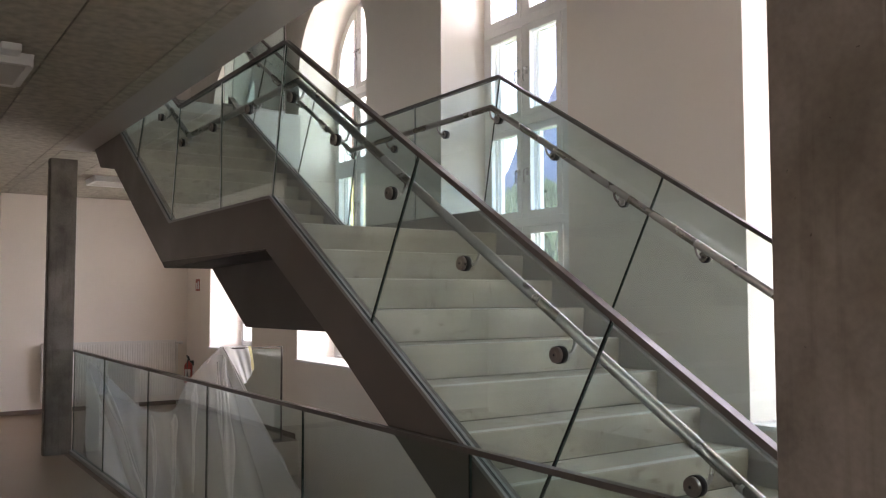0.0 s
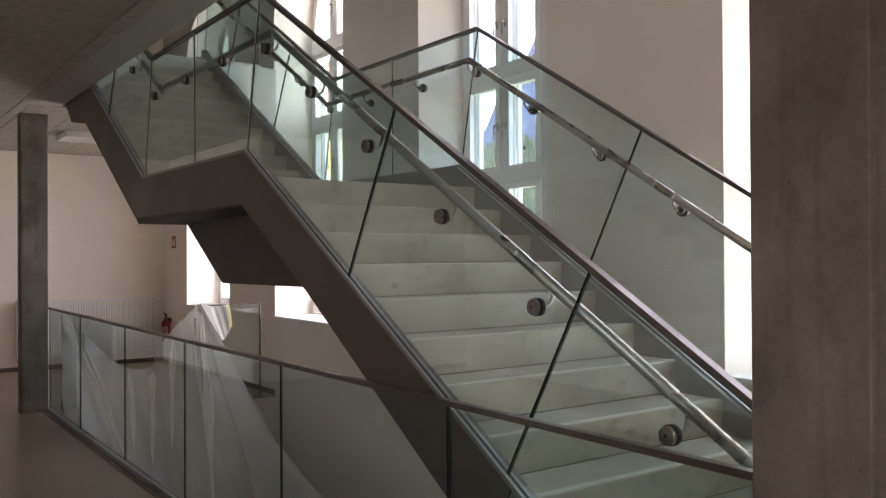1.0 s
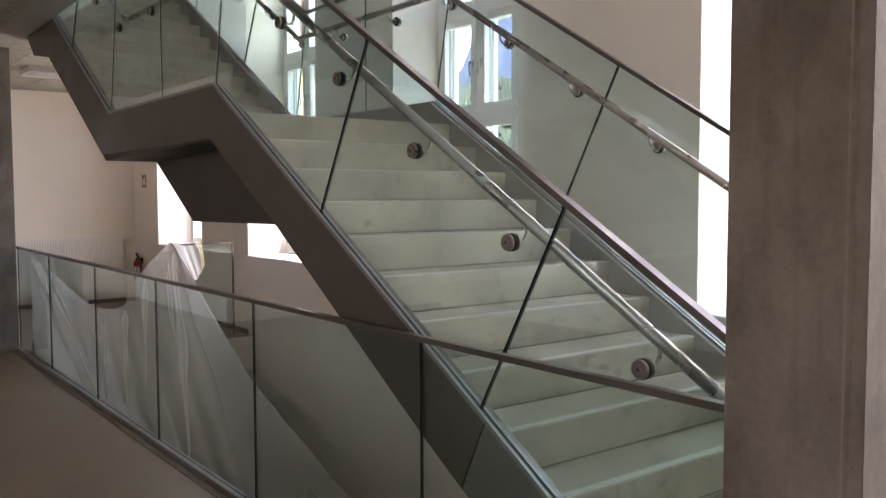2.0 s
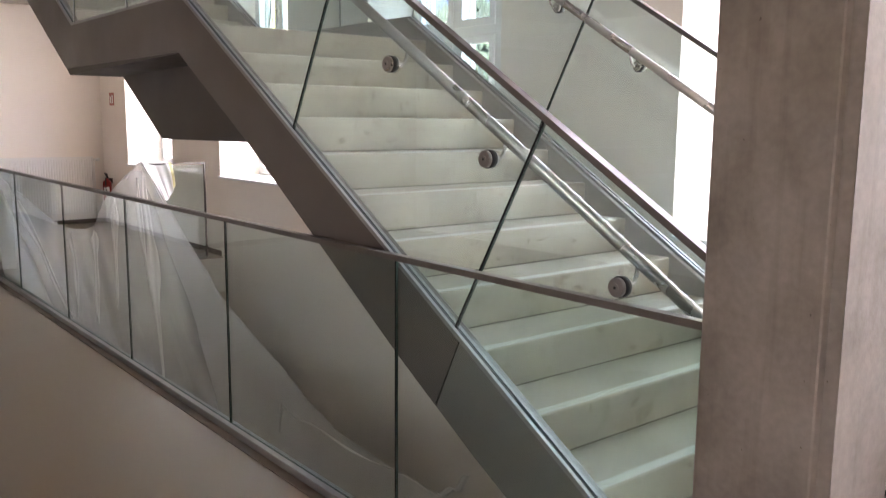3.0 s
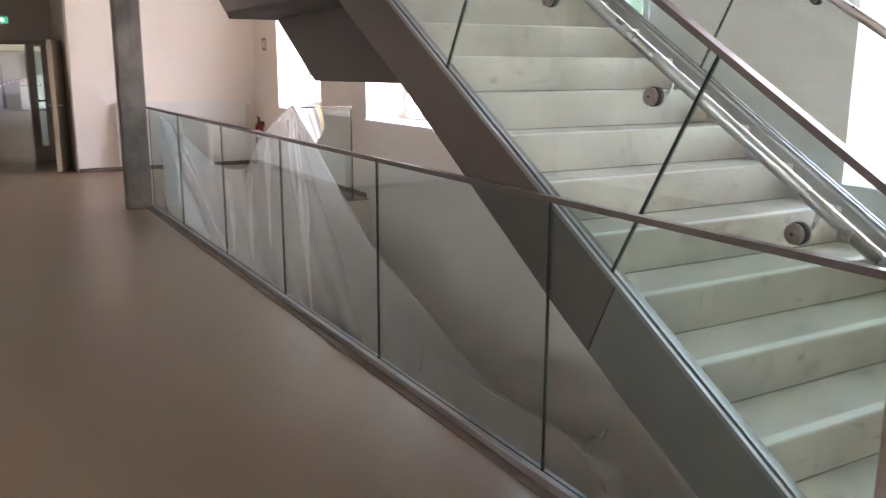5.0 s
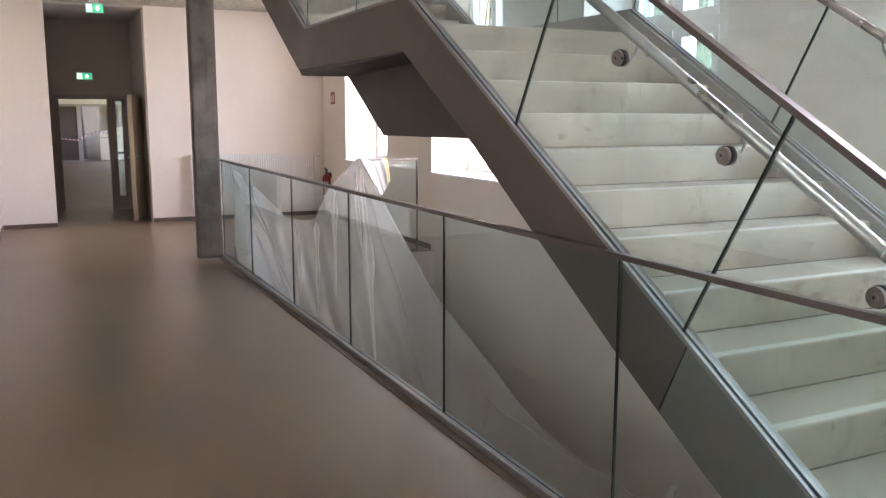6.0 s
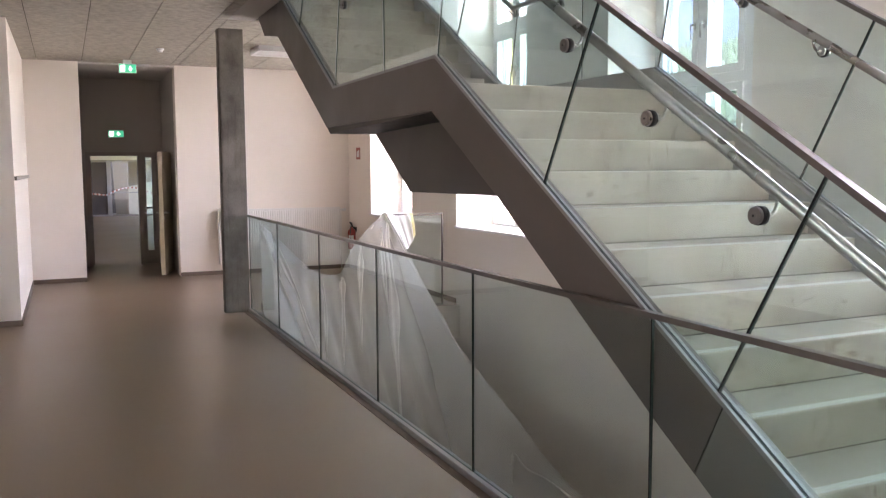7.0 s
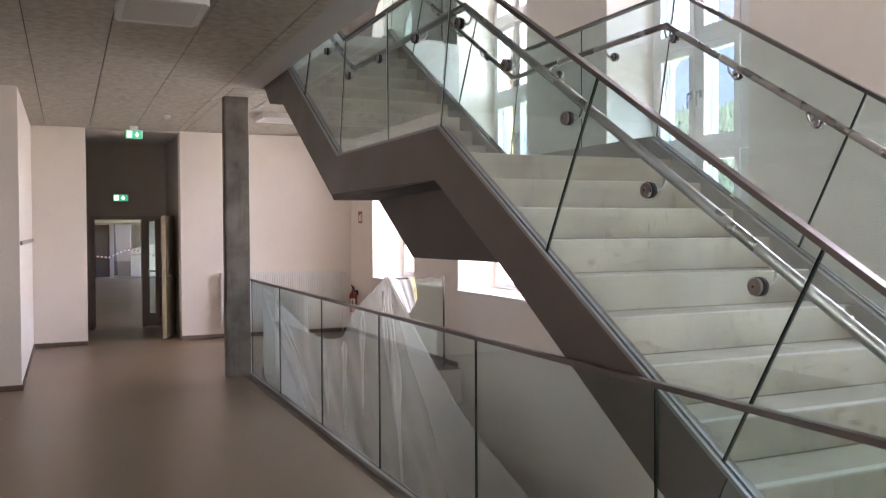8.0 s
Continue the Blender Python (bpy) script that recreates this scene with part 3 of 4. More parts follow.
        polys = [[low(FOOT_Y + 0.1), low(joints[0] - g), high(joints[0] - g), high(FOOT_Y + 0.28)]]
        for a, b in zip(joints, joints[1:]):
            polys.append([low(a + g), low(b - g), high(b - g), high(a + g)])
        polys.append([low(joints[-1] + g), (K1 - g, KZ), (a1 - g, KZ + t), high(joints[-1] + g)])
        polys.append([(K1 + g, KZ), (5.80 - g, KZ), (5.80 - g, KZ + t), (a1 + g, KZ + t)])
        polys.append([(5.80 + g, KZ), (K2 - g, KZ), (a2 - g, KZ + t), (5.80 + g, KZ + t)])
        polys.append([(K2 + g, KZ), low(8.05 - g), high(8.05 - g), (a2 + g, KZ + t)])
        polys.append([low(8.05 + g), low(9.30 - g), high(9.30 - g), high(8.05 + g)])
        polys.append([low(9.30 + g), low(HEAD_Y), high(HEAD_Y + 0.3), high(9.30 + g)])
        for poly in polys:
            under(glass_pane(poly, x, st), st)
        dark = [(low(y), high(y), GAP, "dark joint between two sheets of glass") for y in joints + [8.05, 9.30]]
        pale = [(q, r, BRIGHT_SEAL, "clear joint between two sheets of glass, reflection painted pale") for q, r in (((K1, KZ), (a1, KZ + t)), ((5.80, KZ), (5.80, KZ + t)), ((K2, KZ), (a2, KZ + t)))]
        for q0, q1, mat, label in dark + pale:
            w, d = (0.0042, 0.0058) if mat is BRIGHT_SEAL else (0.004, 0.006)
            p("joint_seal", prism([(q0[0] - w, q0[1]), (q0[0] + w, q0[1]), (q1[0] + w, q1[1]), (q1[0] - w, q1[1])], x - d, x + d), mat, label)
        k1, k2 = kinks(rail_h, RAIL_LEAN)
        p("top_rail", tube([(x, FOOT_Y - 0.2, top_line(FOOT_Y - 0.2, rail_h, RAIL_LEAN)), (x, k1, KZ + rail_h), (x, k2, KZ + rail_h), (x, HEAD_Y - 0.3, top_line(HEAD_Y - 0.3, rail_h, RAIL_LEAN))], 0, flat=(0.017, 0.011)), RAIL, "slim bronze-coloured top rail")
        side = 1 if x == GX_L else -1
        h1, h2 = kinks(off)
        hx = x + side * 0.075
        p("handrail", tube([(hx, FOOT_Y + 0.1, top_line(FOOT_Y + 0.1, off)), (hx, h1, KZ + off), (hx, h2, KZ + off), (hx, HEAD_Y - 0.2, top_line(HEAD_Y - 0.2, off))], 0.0215, 16), INOX, "round brushed steel handrail")
        for y in ((1.719, 2.305, 2.876, 3.461, 4.034, 4.60, 5.272, 5.968, 6.69, 7.28, 7.86, 8.44, 9.02) if side == 1 else (1.75, 2.36, 2.950, 3.525, 4.119, 4.70, 5.361, 6.119, 6.842, 7.40, 7.98, 8.56, 9.14)):
            bracket(st, x, y, side, off)
    st.location.z = base_z
    return st


stair(True, 0.0)
stair(False, -UPPER)


# ---- windows ----
ROWS_Z = (SILL, 2.44, 3.38, 4.32)


def window(n, far):
    a, b = far - WIN_W, far
    c, r = (a + b) / 2, WIN_W / 2
    w = thing("window_%d" % n, (FRAME_X, c, SILL), "tall arched white timber box window with three casements a row and small handles", "window", "arched windows in the outer wall", "structure")

    def arc_pts(rad, steps=24):
        return [(c - rad * math.cos(math.pi * i / steps), SPRING + rad * math.sin(math.pi * i / steps)) for i in range(steps + 1)]

    def p(name, bm, mats, parent=None, label=""):
        ob = part(name, bm, mats, parent or w, label)
        if parent is None:
            under(ob, w)
        return ob

    def frame_mesh(x0, x1, t):
        bm = bmesh.new()
        add_box(bm, x0, x1, a, a + t, SILL, SPRING)
        add_box(bm, x0, x1, b - t, b, SILL, SPRING)
        add_box(bm, x0, x1, a + t, b - t, SILL, SILL + t)
        o, i = arc_pts(r), arc_pts(r - t)
        for k in range(len(o) - 1):
            add_prism(bm, [o[k], o[k + 1], i[k + 1], i[k]], x0, x1)
        return bm

    f = p("window_frame", frame_mesh(FRAME_X, FRAME_X + 0.06, 0.055), FRAME_W)
    p("outer_frame", frame_mesh(FRAME_X + 0.13, FRAME_X + 0.18, 0.04), FRAME_W)
    cols = [a + 0.055 + (WIN_W - 0.11) * k / 3 for k in range(4)]
    for y in cols[1:3]:
        top = SPRING + math.sqrt(max(0, (r - 0.05) ** 2 - (y - c) ** 2))
        p("mullion", box(FRAME_X + 0.002, FRAME_X + 0.055, y - 0.03, y + 0.03, SILL + 0.055, top), FRAME_W)
        p("mullion", box(FRAME_X + 0.135, FRAME_X + 0.175, y - 0.018, y + 0.018, SILL + 0.065, top), FRAME_W)
    for z in ROWS_Z[1:]:
        p("transom", box(FRAME_X - 0.012, FRAME_X + 0.05, a + 0.055, b - 0.055, z - 0.042, z + 0.042, 0.004), FRAME_W)
        p("transom", box(FRAME_X + 0.13, FRAME_X + 0.172, a + 0.065, b - 0.065, z - 0.024, z + 0.024), FRAME_W)
    s_w = 0.062
    for k in range(3):
        y0, y1 = cols[k] + (0.032 if k else 0.004), cols[k + 1] - (0.032 if k < 2 else 0.004)
        for j in range(4):
            z0 = ROWS_Z[j] + (0.045 if j else 0.06)
            if j < 3:
                z1 = ROWS_Z[j + 1] - 0.045
                out = [(y0, z0), (y1, z0), (y1, z1), (y0, z1)]
                inn = [(y0 + s_w, z0 + s_w), (y1 - s_w, z0 + s_w), (y1 - s_w, z1 - s_w), (y0 + s_w, z1 - s_w)]
            else:
                def clip(y, rad):
                    return SPRING + math.sqrt(max(0.0004, rad ** 2 - (y - c) ** 2))
                m = 8
                ro, ri = r - 0.058, r - 0.058 - s_w
                ys = [y1 + (y0 - y1) * q / m for q in range(m + 1)]
                yi = [(y1 - s_w) + (y0 - y1 + 2 * s_w) * q / m for q in range(m + 1)]
                out = [(y0, z0), (y1, z0)] + [(y, clip(y, ro)) for y in ys]
                inn = [(y0 + s_w, z0 + s_w), (y1 - s_w, z0 + s_w)] + [(y, max(z0 + s_w + 0.01, clip(y, ri))) for y in yi]
            for x, is_inner in ((FRAME_X - 0.008, True), (FRAME_X + 0.135, False)):
                bm = bmesh.new()
                f = 1.0 if is_inner else 0.5
                rim = [(o[0] + (i[0] - o[0]) * f, o[1] + (i[1] - o[1]) * f) for o, i in zip(out, inn)]
                for q in range(len(out)):
                    h = (q + 1) % len(out)
                    add_prism(bm, [out[q], out[h], rim[h], rim[q]], x, x + 0.045)
                sash = p("sash", bm, FRAME_W)
                if is_inner:
                    part("pane", prism(inn, x + 0.018, x + 0.024), PANE, sash)
                if is_inner and k in (1, 2) :
                    hy, hz = y1 - 0.028 if k < 2 else y0 + 0.028, (z0 + min(z1 if j < 3 else z0 + 0.9, z0 + 1.0)) / 2
                    bm = box(x - 0.012, x, hy - 0.013, hy + 0.013, hz - 0.035, hz + 0.035, 0.003)
                    add_tube(bm, [(x - 0.010, hy, hz + 0.01), (x - 0.042, hy, hz + 0.012), (x - 0.052, hy, hz - 0.012), (x - 0.050, hy, hz - 0.06), (x - 0.042, hy, hz - 0.115)], 0.0085, 8)
                    part("handle", bm, HANDLE, sash, "satin steel window handle")
    p("window_sill", box(WALL_X - 0.035, FRAME_X - 0.01, a + 0.002, b - 0.002, SILL + 0.001, SILL + 0.03, 0.006), SILL_M)
    return w


for n, far in enumerate(WIN_FAR):
    window(n + 1, far)


# ---- fittings ----
def ceiling_light(x0, x1, y0, y1, z):
    ob = thing("ceiling_light", ((x0 + x1) / 2, (y0 + y1) / 2, z), "square white surface-mounted ceiling light, switched off", "lamp", "flat ceiling lights")
    c = ob.location
    bm = bmesh.new()
    t, d = 0.045, 0.075
    add_prism(bm, [(x0, z), (x1, z), (x1 - 0.02, z - d), (x0 + 0.02, z - d)], y0, y0 + t, "y")
    add_prism(bm, [(x0, z), (x1, z), (x1 - 0.02, z - d), (x0 + 0.02, z - d)], y1 - t, y1, "y")
    add_prism(bm, [(y0 + t, z), (y1 - t, z), (y1 - t, z - d), (y0 + t, z - d)], x0, x0 + t)
    add_prism(bm, [(y0 + t, z), (y1 - t, z), (y1 - t, z - d), (y0 + t, z - d)], x1 - t, x1)
    under(part("frame", bm, WHITE_P, ob), ob)
    under(part("diffuser", box(x0 + t, x1 - t, y0 + t, y1 - t, z - d + 0.008, z - 0.01), DIFFUSER, ob, "opal plastic diffuser"), ob)
    return ob


ceiling_light(0.60, 1.175, 6.05, 6.76, CEIL)
ceiling_light(2.70, 3.28, 11.55, 12.13, CEIL)
ceiling_light(0.30, 0.90, 27.0, 27.6, 2.9)
det = thing("ceiling_sensor", (1.02, 5.9, CEIL), "small white box-shaped ceiling sensor", "sensor")
under(part("housing", box(0.95, 1.07, 5.82, 5.98, CEIL - 0.05, CEIL, 0.01), WHITE_P, det), det)
smoke = thing("smoke_detector", (1.55, 12.4, CEIL), "small round white smoke detector under the ceiling", "smoke detector")
under(part("housing", add_disc(disc((1.55, 12.4, CEIL - 0.012), (0, 0, 1), 0.05, 0.024, 24, 0.004), (1.55, 12.4, CEIL - 0.035), (0, 0, 1), 0.036, 0.024, 24, 0, 0.005), WHITE_P, smoke), smoke)


def exit_sign(x0, x1, y, z0, z1, hung):
    ob = thing("exit_sign", ((x0 + x1) / 2, y, z1), "lit green and white emergency exit sign with a down arrow", "sign", "emergency exit signs")
    under(part("housing", box(x0, x1, y, y + 0.045, z0, z1, 0.006), WHITE_P, ob), ob)
    w, h = x1 - x0, z1 - z0
    under(part("green_panel", box(x0 + 0.006, x1 - 0.006, y - 0.004, y, z0 + 0.006, z1 - 0.006), GREEN_GLOW, ob, "lit green panel"), ob)
    under(part("door_symbol", prism([(x0 + w * 0.08, z0 + h * 0.16), (x0 + w * 0.36, z0 + h * 0.16), (x0 + w * 0.36, z1 - h * 0.16), (x0 + w * 0.08, z1 - h * 0.16)], y - 0.007, y - 0.003, "y"), WHITE_GLOW, ob, "white door symbol"), ob)
    ax, az = x0 + w * 0.66, z0 + h * 0.5
    arrow = [(ax - 0.14 * w, az + 0.02 * h), (ax - 0.05 * w, az + 0.02 * h), (ax - 0.05 * w, az + 0.28 * h), (ax + 0.05 * w, az + 0.28 * h), (ax + 0.05 * w, az + 0.02 * h), (ax + 0.14 * w, az + 0.02 * h), (ax, az - 0.3 * h)]
    under(part("arrow", prism(arrow, y - 0.007, y - 0.003, "y"), WHITE_GLOW, ob, "white down arrow"), ob)
    if hung:
        under(part("bracket", box((x0 + x1) / 2 - 0.06, (x0 + x1) / 2 + 0.06, y + 0.012, y + 0.034, z1, hung), WHITE_P, ob), ob)
    return ob


exit_sign(1.10, 1.345, 13.80, 3.145, 3.28, CEIL)
exit_sign(1.03, 1.29, DOOR_Y - 0.05, 2.285, 2.41, 0)

# radiator on the end wall
rad = thing("radiator", (3.6, END_Y - 0.06, 0.14), "long white ribbed panel radiator on the end wall", "radiator")
RX0, RX1, RZ0, RZ1, RY = 2.54, 4.57, 0.17, 1.065, END_Y - 0.14
ribs = 52
w = (RX1 - RX0 - 0.06) / ribs
wavy = []
for k in range(ribs):
    x = RX0 + 0.03 + w * k
    wavy += [(x, RY + 0.005), (x + 0.25 * w, RY), (x + 0.75 * w, RY)]
bm = prism(wavy + [(RX1 - 0.03, RY + 0.005), (RX1 - 0.03, RY + 0.021), (RX0 + 0.03, RY + 0.021)], RZ0 + 0.03, RZ1 - 0.04, "z")
under(part("front_panel", bm, RADIATOR, rad, "ribbed white front panel"), rad)
under(part("body", box(RX0 + 0.02, RX1 - 0.02, RY + 0.02, END_Y - 0.03, RZ0, RZ1 - 0.03, 0.006), RADIATOR, rad), rad)
for x0, x1 in ((RX0, RX0 + 0.02), (RX1 - 0.02, RX1)):
    under(part("side_cover", box(x0, x1, RY, END_Y - 0.03, RZ0, RZ1, 0.004), RADIATOR, rad), rad)
bm = bmesh.new()
for k in range(70):
    x = RX0 + 0.03 + (RX1 - RX0 - 0.06) * k / 70
    add_box(bm, x, x + 0.014, RY + 0.012, END_Y - 0.035, RZ1 - 0.014, RZ1 - 0.004)
add_box(bm, RX0 + 0.02, RX1 - 0.02, RY, RY + 0.012, RZ1 - 0.035, RZ1)
under(part("top_grille", bm, RADIATOR, rad), rad)
under(part("thermostat_valve", add_disc(disc((RX1 + 0.045, RY + 0.06, RZ1 - 0.05), (1, 0, 0), 0.016, 0.06, 16), (RX1 + 0.085, RY + 0.06, RZ1 - 0.05), (1, 0, 0), 0.025, 0.06, 20, 0, 0.004), WHITE_P, rad, "white thermostat valve"), rad)
under(part("pipe", tube([(RX1 + 0.03, RY + 0.06, RZ1 - 0.05), (RX1 + 0.03, RY + 0.06, 0.0)], 0.009, 10), RADIATOR, rad), rad)
for x in (RX0 + 0.3, RX1 - 0.3):
    under(part("wall_bracket", box(x - 0.02, x + 0.02, END_Y - 0.03, END_Y, RZ0 + 0.1, RZ1 - 0.1), RADIATOR, rad), rad)

# fire extinguisher and its sign
ex = thing("fire_extinguisher", (WALL_X, 13.90, 0.36), "red fire extinguisher with black head and hose on a wall hook", "fire extinguisher")
ey, exx = 13.90, WALL_X - 0.10
bm = bmesh.new()
prof = [(0.0, 0.36), (0.07, 0.36), (0.078, 0.375), (0.078, 0.70), (0.070, 0.735), (0.045, 0.765), (0.022, 0.778), (0.022, 0.80), (0, 0.80)]
rings = [[bm.verts.new((exx + q * math.cos(g), ey + q * math.sin(g), z)) for g in (2 * math.pi * k / 24 for k in range(24))] for q, z in prof[1:-1]]
for u, v in zip(rings, rings[1:]):
    for k in range(24):
        bm.faces.new((u[k], u[(k + 1) % 24], v[(k + 1) % 24], v[k])).smooth = True
bm.faces.new(rings[0][::-1]), bm.faces.new(rings[-1])
under(part("cylinder", bm, RED, ex, "red enamelled cylinder"), ex)
bm = box(exx - 0.02, exx + 0.02, ey - 0.03, ey + 0.03, 0.80, 0.84, 0.006)
add_prism(bm, [(ey - 0.02, 0.84), (ey + 0.02, 0.84), (ey + 0.11, 0.885), (ey + 0.11, 0.90), (ey - 0.02, 0.875)], exx - 0.012, exx + 0.012)
under(part("valve_head", bm, BLACK, ex, "black valve head with lever"), ex)
under(part("hose", tube([(exx - 0.02, ey - 0.03, 0.82), (exx - 0.05, ey - 0.09, 0.80), (exx - 0.06, ey - 0.11, 0.70), (exx - 0.05, ey - 0.09, 0.55), (exx - 0.05, ey - 0.085, 0.46)], 0.011, 10), BLACK, ex, "black rubber hose"), ex)
under(part("gauge", disc((exx - 0.03, ey + 0.005, 0.82), (1, 0, 0), 0.016, 0.02, 16), WHITE_P, ex), ex)
under(part("wall_hook", box(exx + 0.02, WALL_X, ey - 0.02, ey + 0.02, 0.70, 0.80, 0.002), BLACK, ex), ex)
under(part("instruction_label", prism([(exx + 0.0795 * math.cos(g), ey + 0.0795 * math.sin(g)) for g in (radians(200 + 8 * k) for k in range(11))] + [(exx + 0.0775 * math.cos(g), ey + 0.0775 * math.sin(g)) for g in (radians(280 - 8 * k) for k in range(11))], 0.50, 0.64, "z"), CARD_W, ex, "pale instruction label"), ex)

ex.scale = (0.84, 0.84, 0.84)

sg = thing("fire_sign", (WALL_X, 13.74, 1.865), "small red and white fire extinguisher sign on the wall", "sign")
under(part("plate", box(WALL_X - 0.004, WALL_X, 13.64, 13.84, 1.865, 2.06), SIGN_RED, sg), sg)
under(part("symbol", box(WALL_X - 0.006, WALL_X - 0.004, 13.755, 13.805, 1.90, 2.00), CARD_W, sg, "white extinguisher symbol"), sg)
under(part("symbol", box(WALL_X - 0.006, WALL_X - 0.004, 13.675, 13.725, 1.90, 2.02), CARD_W, sg, "white flame symbol"), sg)

# rail along the short wall beside the passage
wr = thing("wall_rail", (-0.205, 10.75, 1.62), "narrow grey rail board fixed along the wall", "wall rail")
under(part("board", box(-0.205, -0.18, 10.63, END_Y - 0.02, 1.60, 1.645, 0.004), DOOR_FR, wr), wr)

# far glass panel beside the head of the lower flight
fg = thing("glass_panel", (4.35, VOID_Y1 + 0.08, 0), "upright glass guard panel between staircase and outer wall", "glass panel")
FY = VOID_Y1 + 0.06
under(part("glass_pane", prism([(3.80, 0.03), (4.56, 0.03), (4.56, 1.13), (3.80, 1.13)], FY - 0.005, FY + 0.005, "y", 0, 1), [GLASS, EDGE], fg), fg)
under(part("edge_profile", box(4.56, 4.577, FY - 0.012, FY + 0.012, 0.0, 1.142, 0.002), RAIL, fg, "dark edge profile"), fg)
under(part("top_rail", box(3.78, 4.577, FY - 0.014, FY + 0.014, 1.142, 1.16, 0.002), RAIL, fg), fg)
under(part("base_channel", box(3.78, 4.577, FY - 0.018, FY + 0.018, 0.0, 0.03, 0.003), ALU, fg), fg)
copy_thing(fg, pose(4.35, VOID_Y1 + 0.08, UPPER))


structure("trim", box(EDGE_X, WALL_X - 0.002, VOID_Y1 - 0.008, VOID_Y1 + 0.002, -0.42, -0.004), WALL, "white painted slab edge over the lower flight", "trim")

# ---- plastic film over the lower flight ----
def fold(pts, width, seed):
    """A gathered pleat of film: a narrow, twisted, doubled strip along a line."""
    n = 40
    a, b = [], []
    for i in range(n + 1):
        u = i / n
        q = lerp_line(pts, u)
        d = width * (0.5 + 0.6 * math.sin(u * 5 + seed) ** 2) * min(1, 0.2 + 4 * u) * min(1, 0.06 + 1.8 * (1 - u))
        a.append(q + Vector((-d, 0, 0.02 * math.sin(u * 17 + seed))))
        b.append(q + Vector((d, 0.02, 0.02 * math.cos(u * 13 + seed))))
    bm = bmesh.new()
    rows = []
    for k in range(7):
        v = k / 6
        rows.append([bm.verts.new(p.lerp(q, v) + Vector((0, -0.035 * math.sin(v * 9.4 + 0.3 * math.sin(i * 0.5)), 0))) for i, (p, q) in enumerate(zip(a, b))])
    for r, t in zip(rows, rows[1:]):
        for i in range(n):
            bm.faces.new((r[i], r[i + 1], t[i + 1], t[i])).smooth = True
    return bm


def lerp_line(pts, u):
    """A smooth curve through the points."""
    n = len(pts) - 1
    k = min(int(u * n), n - 1)
    f = u * n - k
    p0, p1, p2, p3 = (Vector(pts[min(max(i, 0), n)]) for i in (k - 1, k, k + 1, k + 2))
    return 0.5 * (2 * p1 + (p2 - p0) * f + (2 * p0 - 5 * p1 + 4 * p2 - p3) * f * f + (3 * p1 - p0 - 3 * p2 + p3) * f ** 3)


def film_sheet(top, foot, nu, nv, fold, folds, sag, seed):
    """A loose sheet between an upper and a lower edge, with folds that widen downwards."""
    bm = bmesh.new()
    grid = []
    for i in range(nu + 1):
        u = i / nu
        a, b = lerp_line(top, u), lerp_line(foot, u)
        col = []
        for j in range(nv + 1):
            v = j / nv
            q = a.lerp(b, v)
            wave = math.sin(u * folds * 6.28 + seed + 1.3 * math.sin(u * 9 + seed)) + 0.5 * math.sin(u * folds * 15 + 2 * seed + v * 2)
            q.y -= fold * wave * min(1, 0.25 + v) + sag * math.sin(math.pi * v)
            q.x += 0.4 * fold * math.sin(u * folds * 11 + seed) * v
            q += 0.025 * noise.noise_vector(q * 2.2 + Vector((seed, 0, 0)))
            col.append(bm.verts.new(q))
        grid.append(col)
    for c, d in zip(grid, grid[1:]):
        for j in range(nv):
            bm.faces.new((c[j], d[j], d[j + 1], c[j + 1])).smooth = True
    return bm


film = thing("plastic_film", (3.2, 9.4, 0), "crumpled translucent plastic film draped over the descending stair flight", "plastic film")
top_edge = [(2.31, 9.88, 1.10), (2.52, 9.82, 0.88), (2.71, 9.78, 0.68), (2.87, 9.74, 0.54), (3.03, 9.72, 0.47), (3.18, 9.72, 0.48), (3.29, 9.74, 0.64), (3.42, 9.77, 0.82), (3.62, 9.80, 1.03), (3.80, 9.83, 1.17)]
foot_edge = [(2.42, 8.6, -0.70), (2.58, 8.5, -0.8), (2.74, 8.4, -0.9), (2.90, 8.3, -1.0), (3.04, 8.2, -1.1), (3.18, 8.1, -1.2), (3.34, 8.0, -1.3), (3.50, 7.9, -1.35), (3.68, 7.7, -1.4), (3.86, 7.4, -1.5)]
under(part("hanging_sheet", film_sheet(top_edge, foot_edge, 150, 40, 0.045, 3.6, -0.08, 0.7), FILM, film), film)
left_top = [(2.312, 9.95, 1.05), (2.325, 9.5, 0.76), (2.335, 8.98, 0.465), (2.345, 8.6, 0.27), (2.35, 8.25, 0.08), (2.36, 7.6, -0.30)]
left_foot = [(2.33, 9.87, -0.60), (2.34, 9.55, -0.75), (2.35, 9.20, -0.90), (2.36, 8.70, -1.05), (2.37, 8.20, -1.20), (2.38, 7.60, -1.40)]
under(part("side_sheet", film_sheet(left_top, left_foot, 50, 16, 0.008, 2.0, 0.02, 1.4), FILM_SIDE, film), film)
EDGE_LINE = [(3.80, 9.83, 1.17), (3.92, 9.62, 0.86), (3.95, 9.02, 0.412), (3.95, 8.50, 0.143), (3.95, 8.02, -0.149), (3.95, 7.42, -0.356), (3.95, 6.87, -0.536), (3.95, 6.05, -0.836), (3.95, 5.55, -0.906), (3.95, 5.04, -0.944), (3.95, 4.62, -0.951), (3.95, 4.10, -0.96)]
right_foot = [(3.66, 9.2, -0.35), (3.70, 8.9, -0.6), (3.74, 8.4, -0.85), (3.76, 8.0, -1.1), (3.80, 7.5, -1.35), (3.80, 7.0, -1.5), (3.80, 6.5, -1.65), (3.80, 5.9, -1.75), (3.80, 5.4, -1.8), (3.80, 4.9, -1.8), (3.80, 4.5, -1.8), (3.80, 4.0, -1.8)]
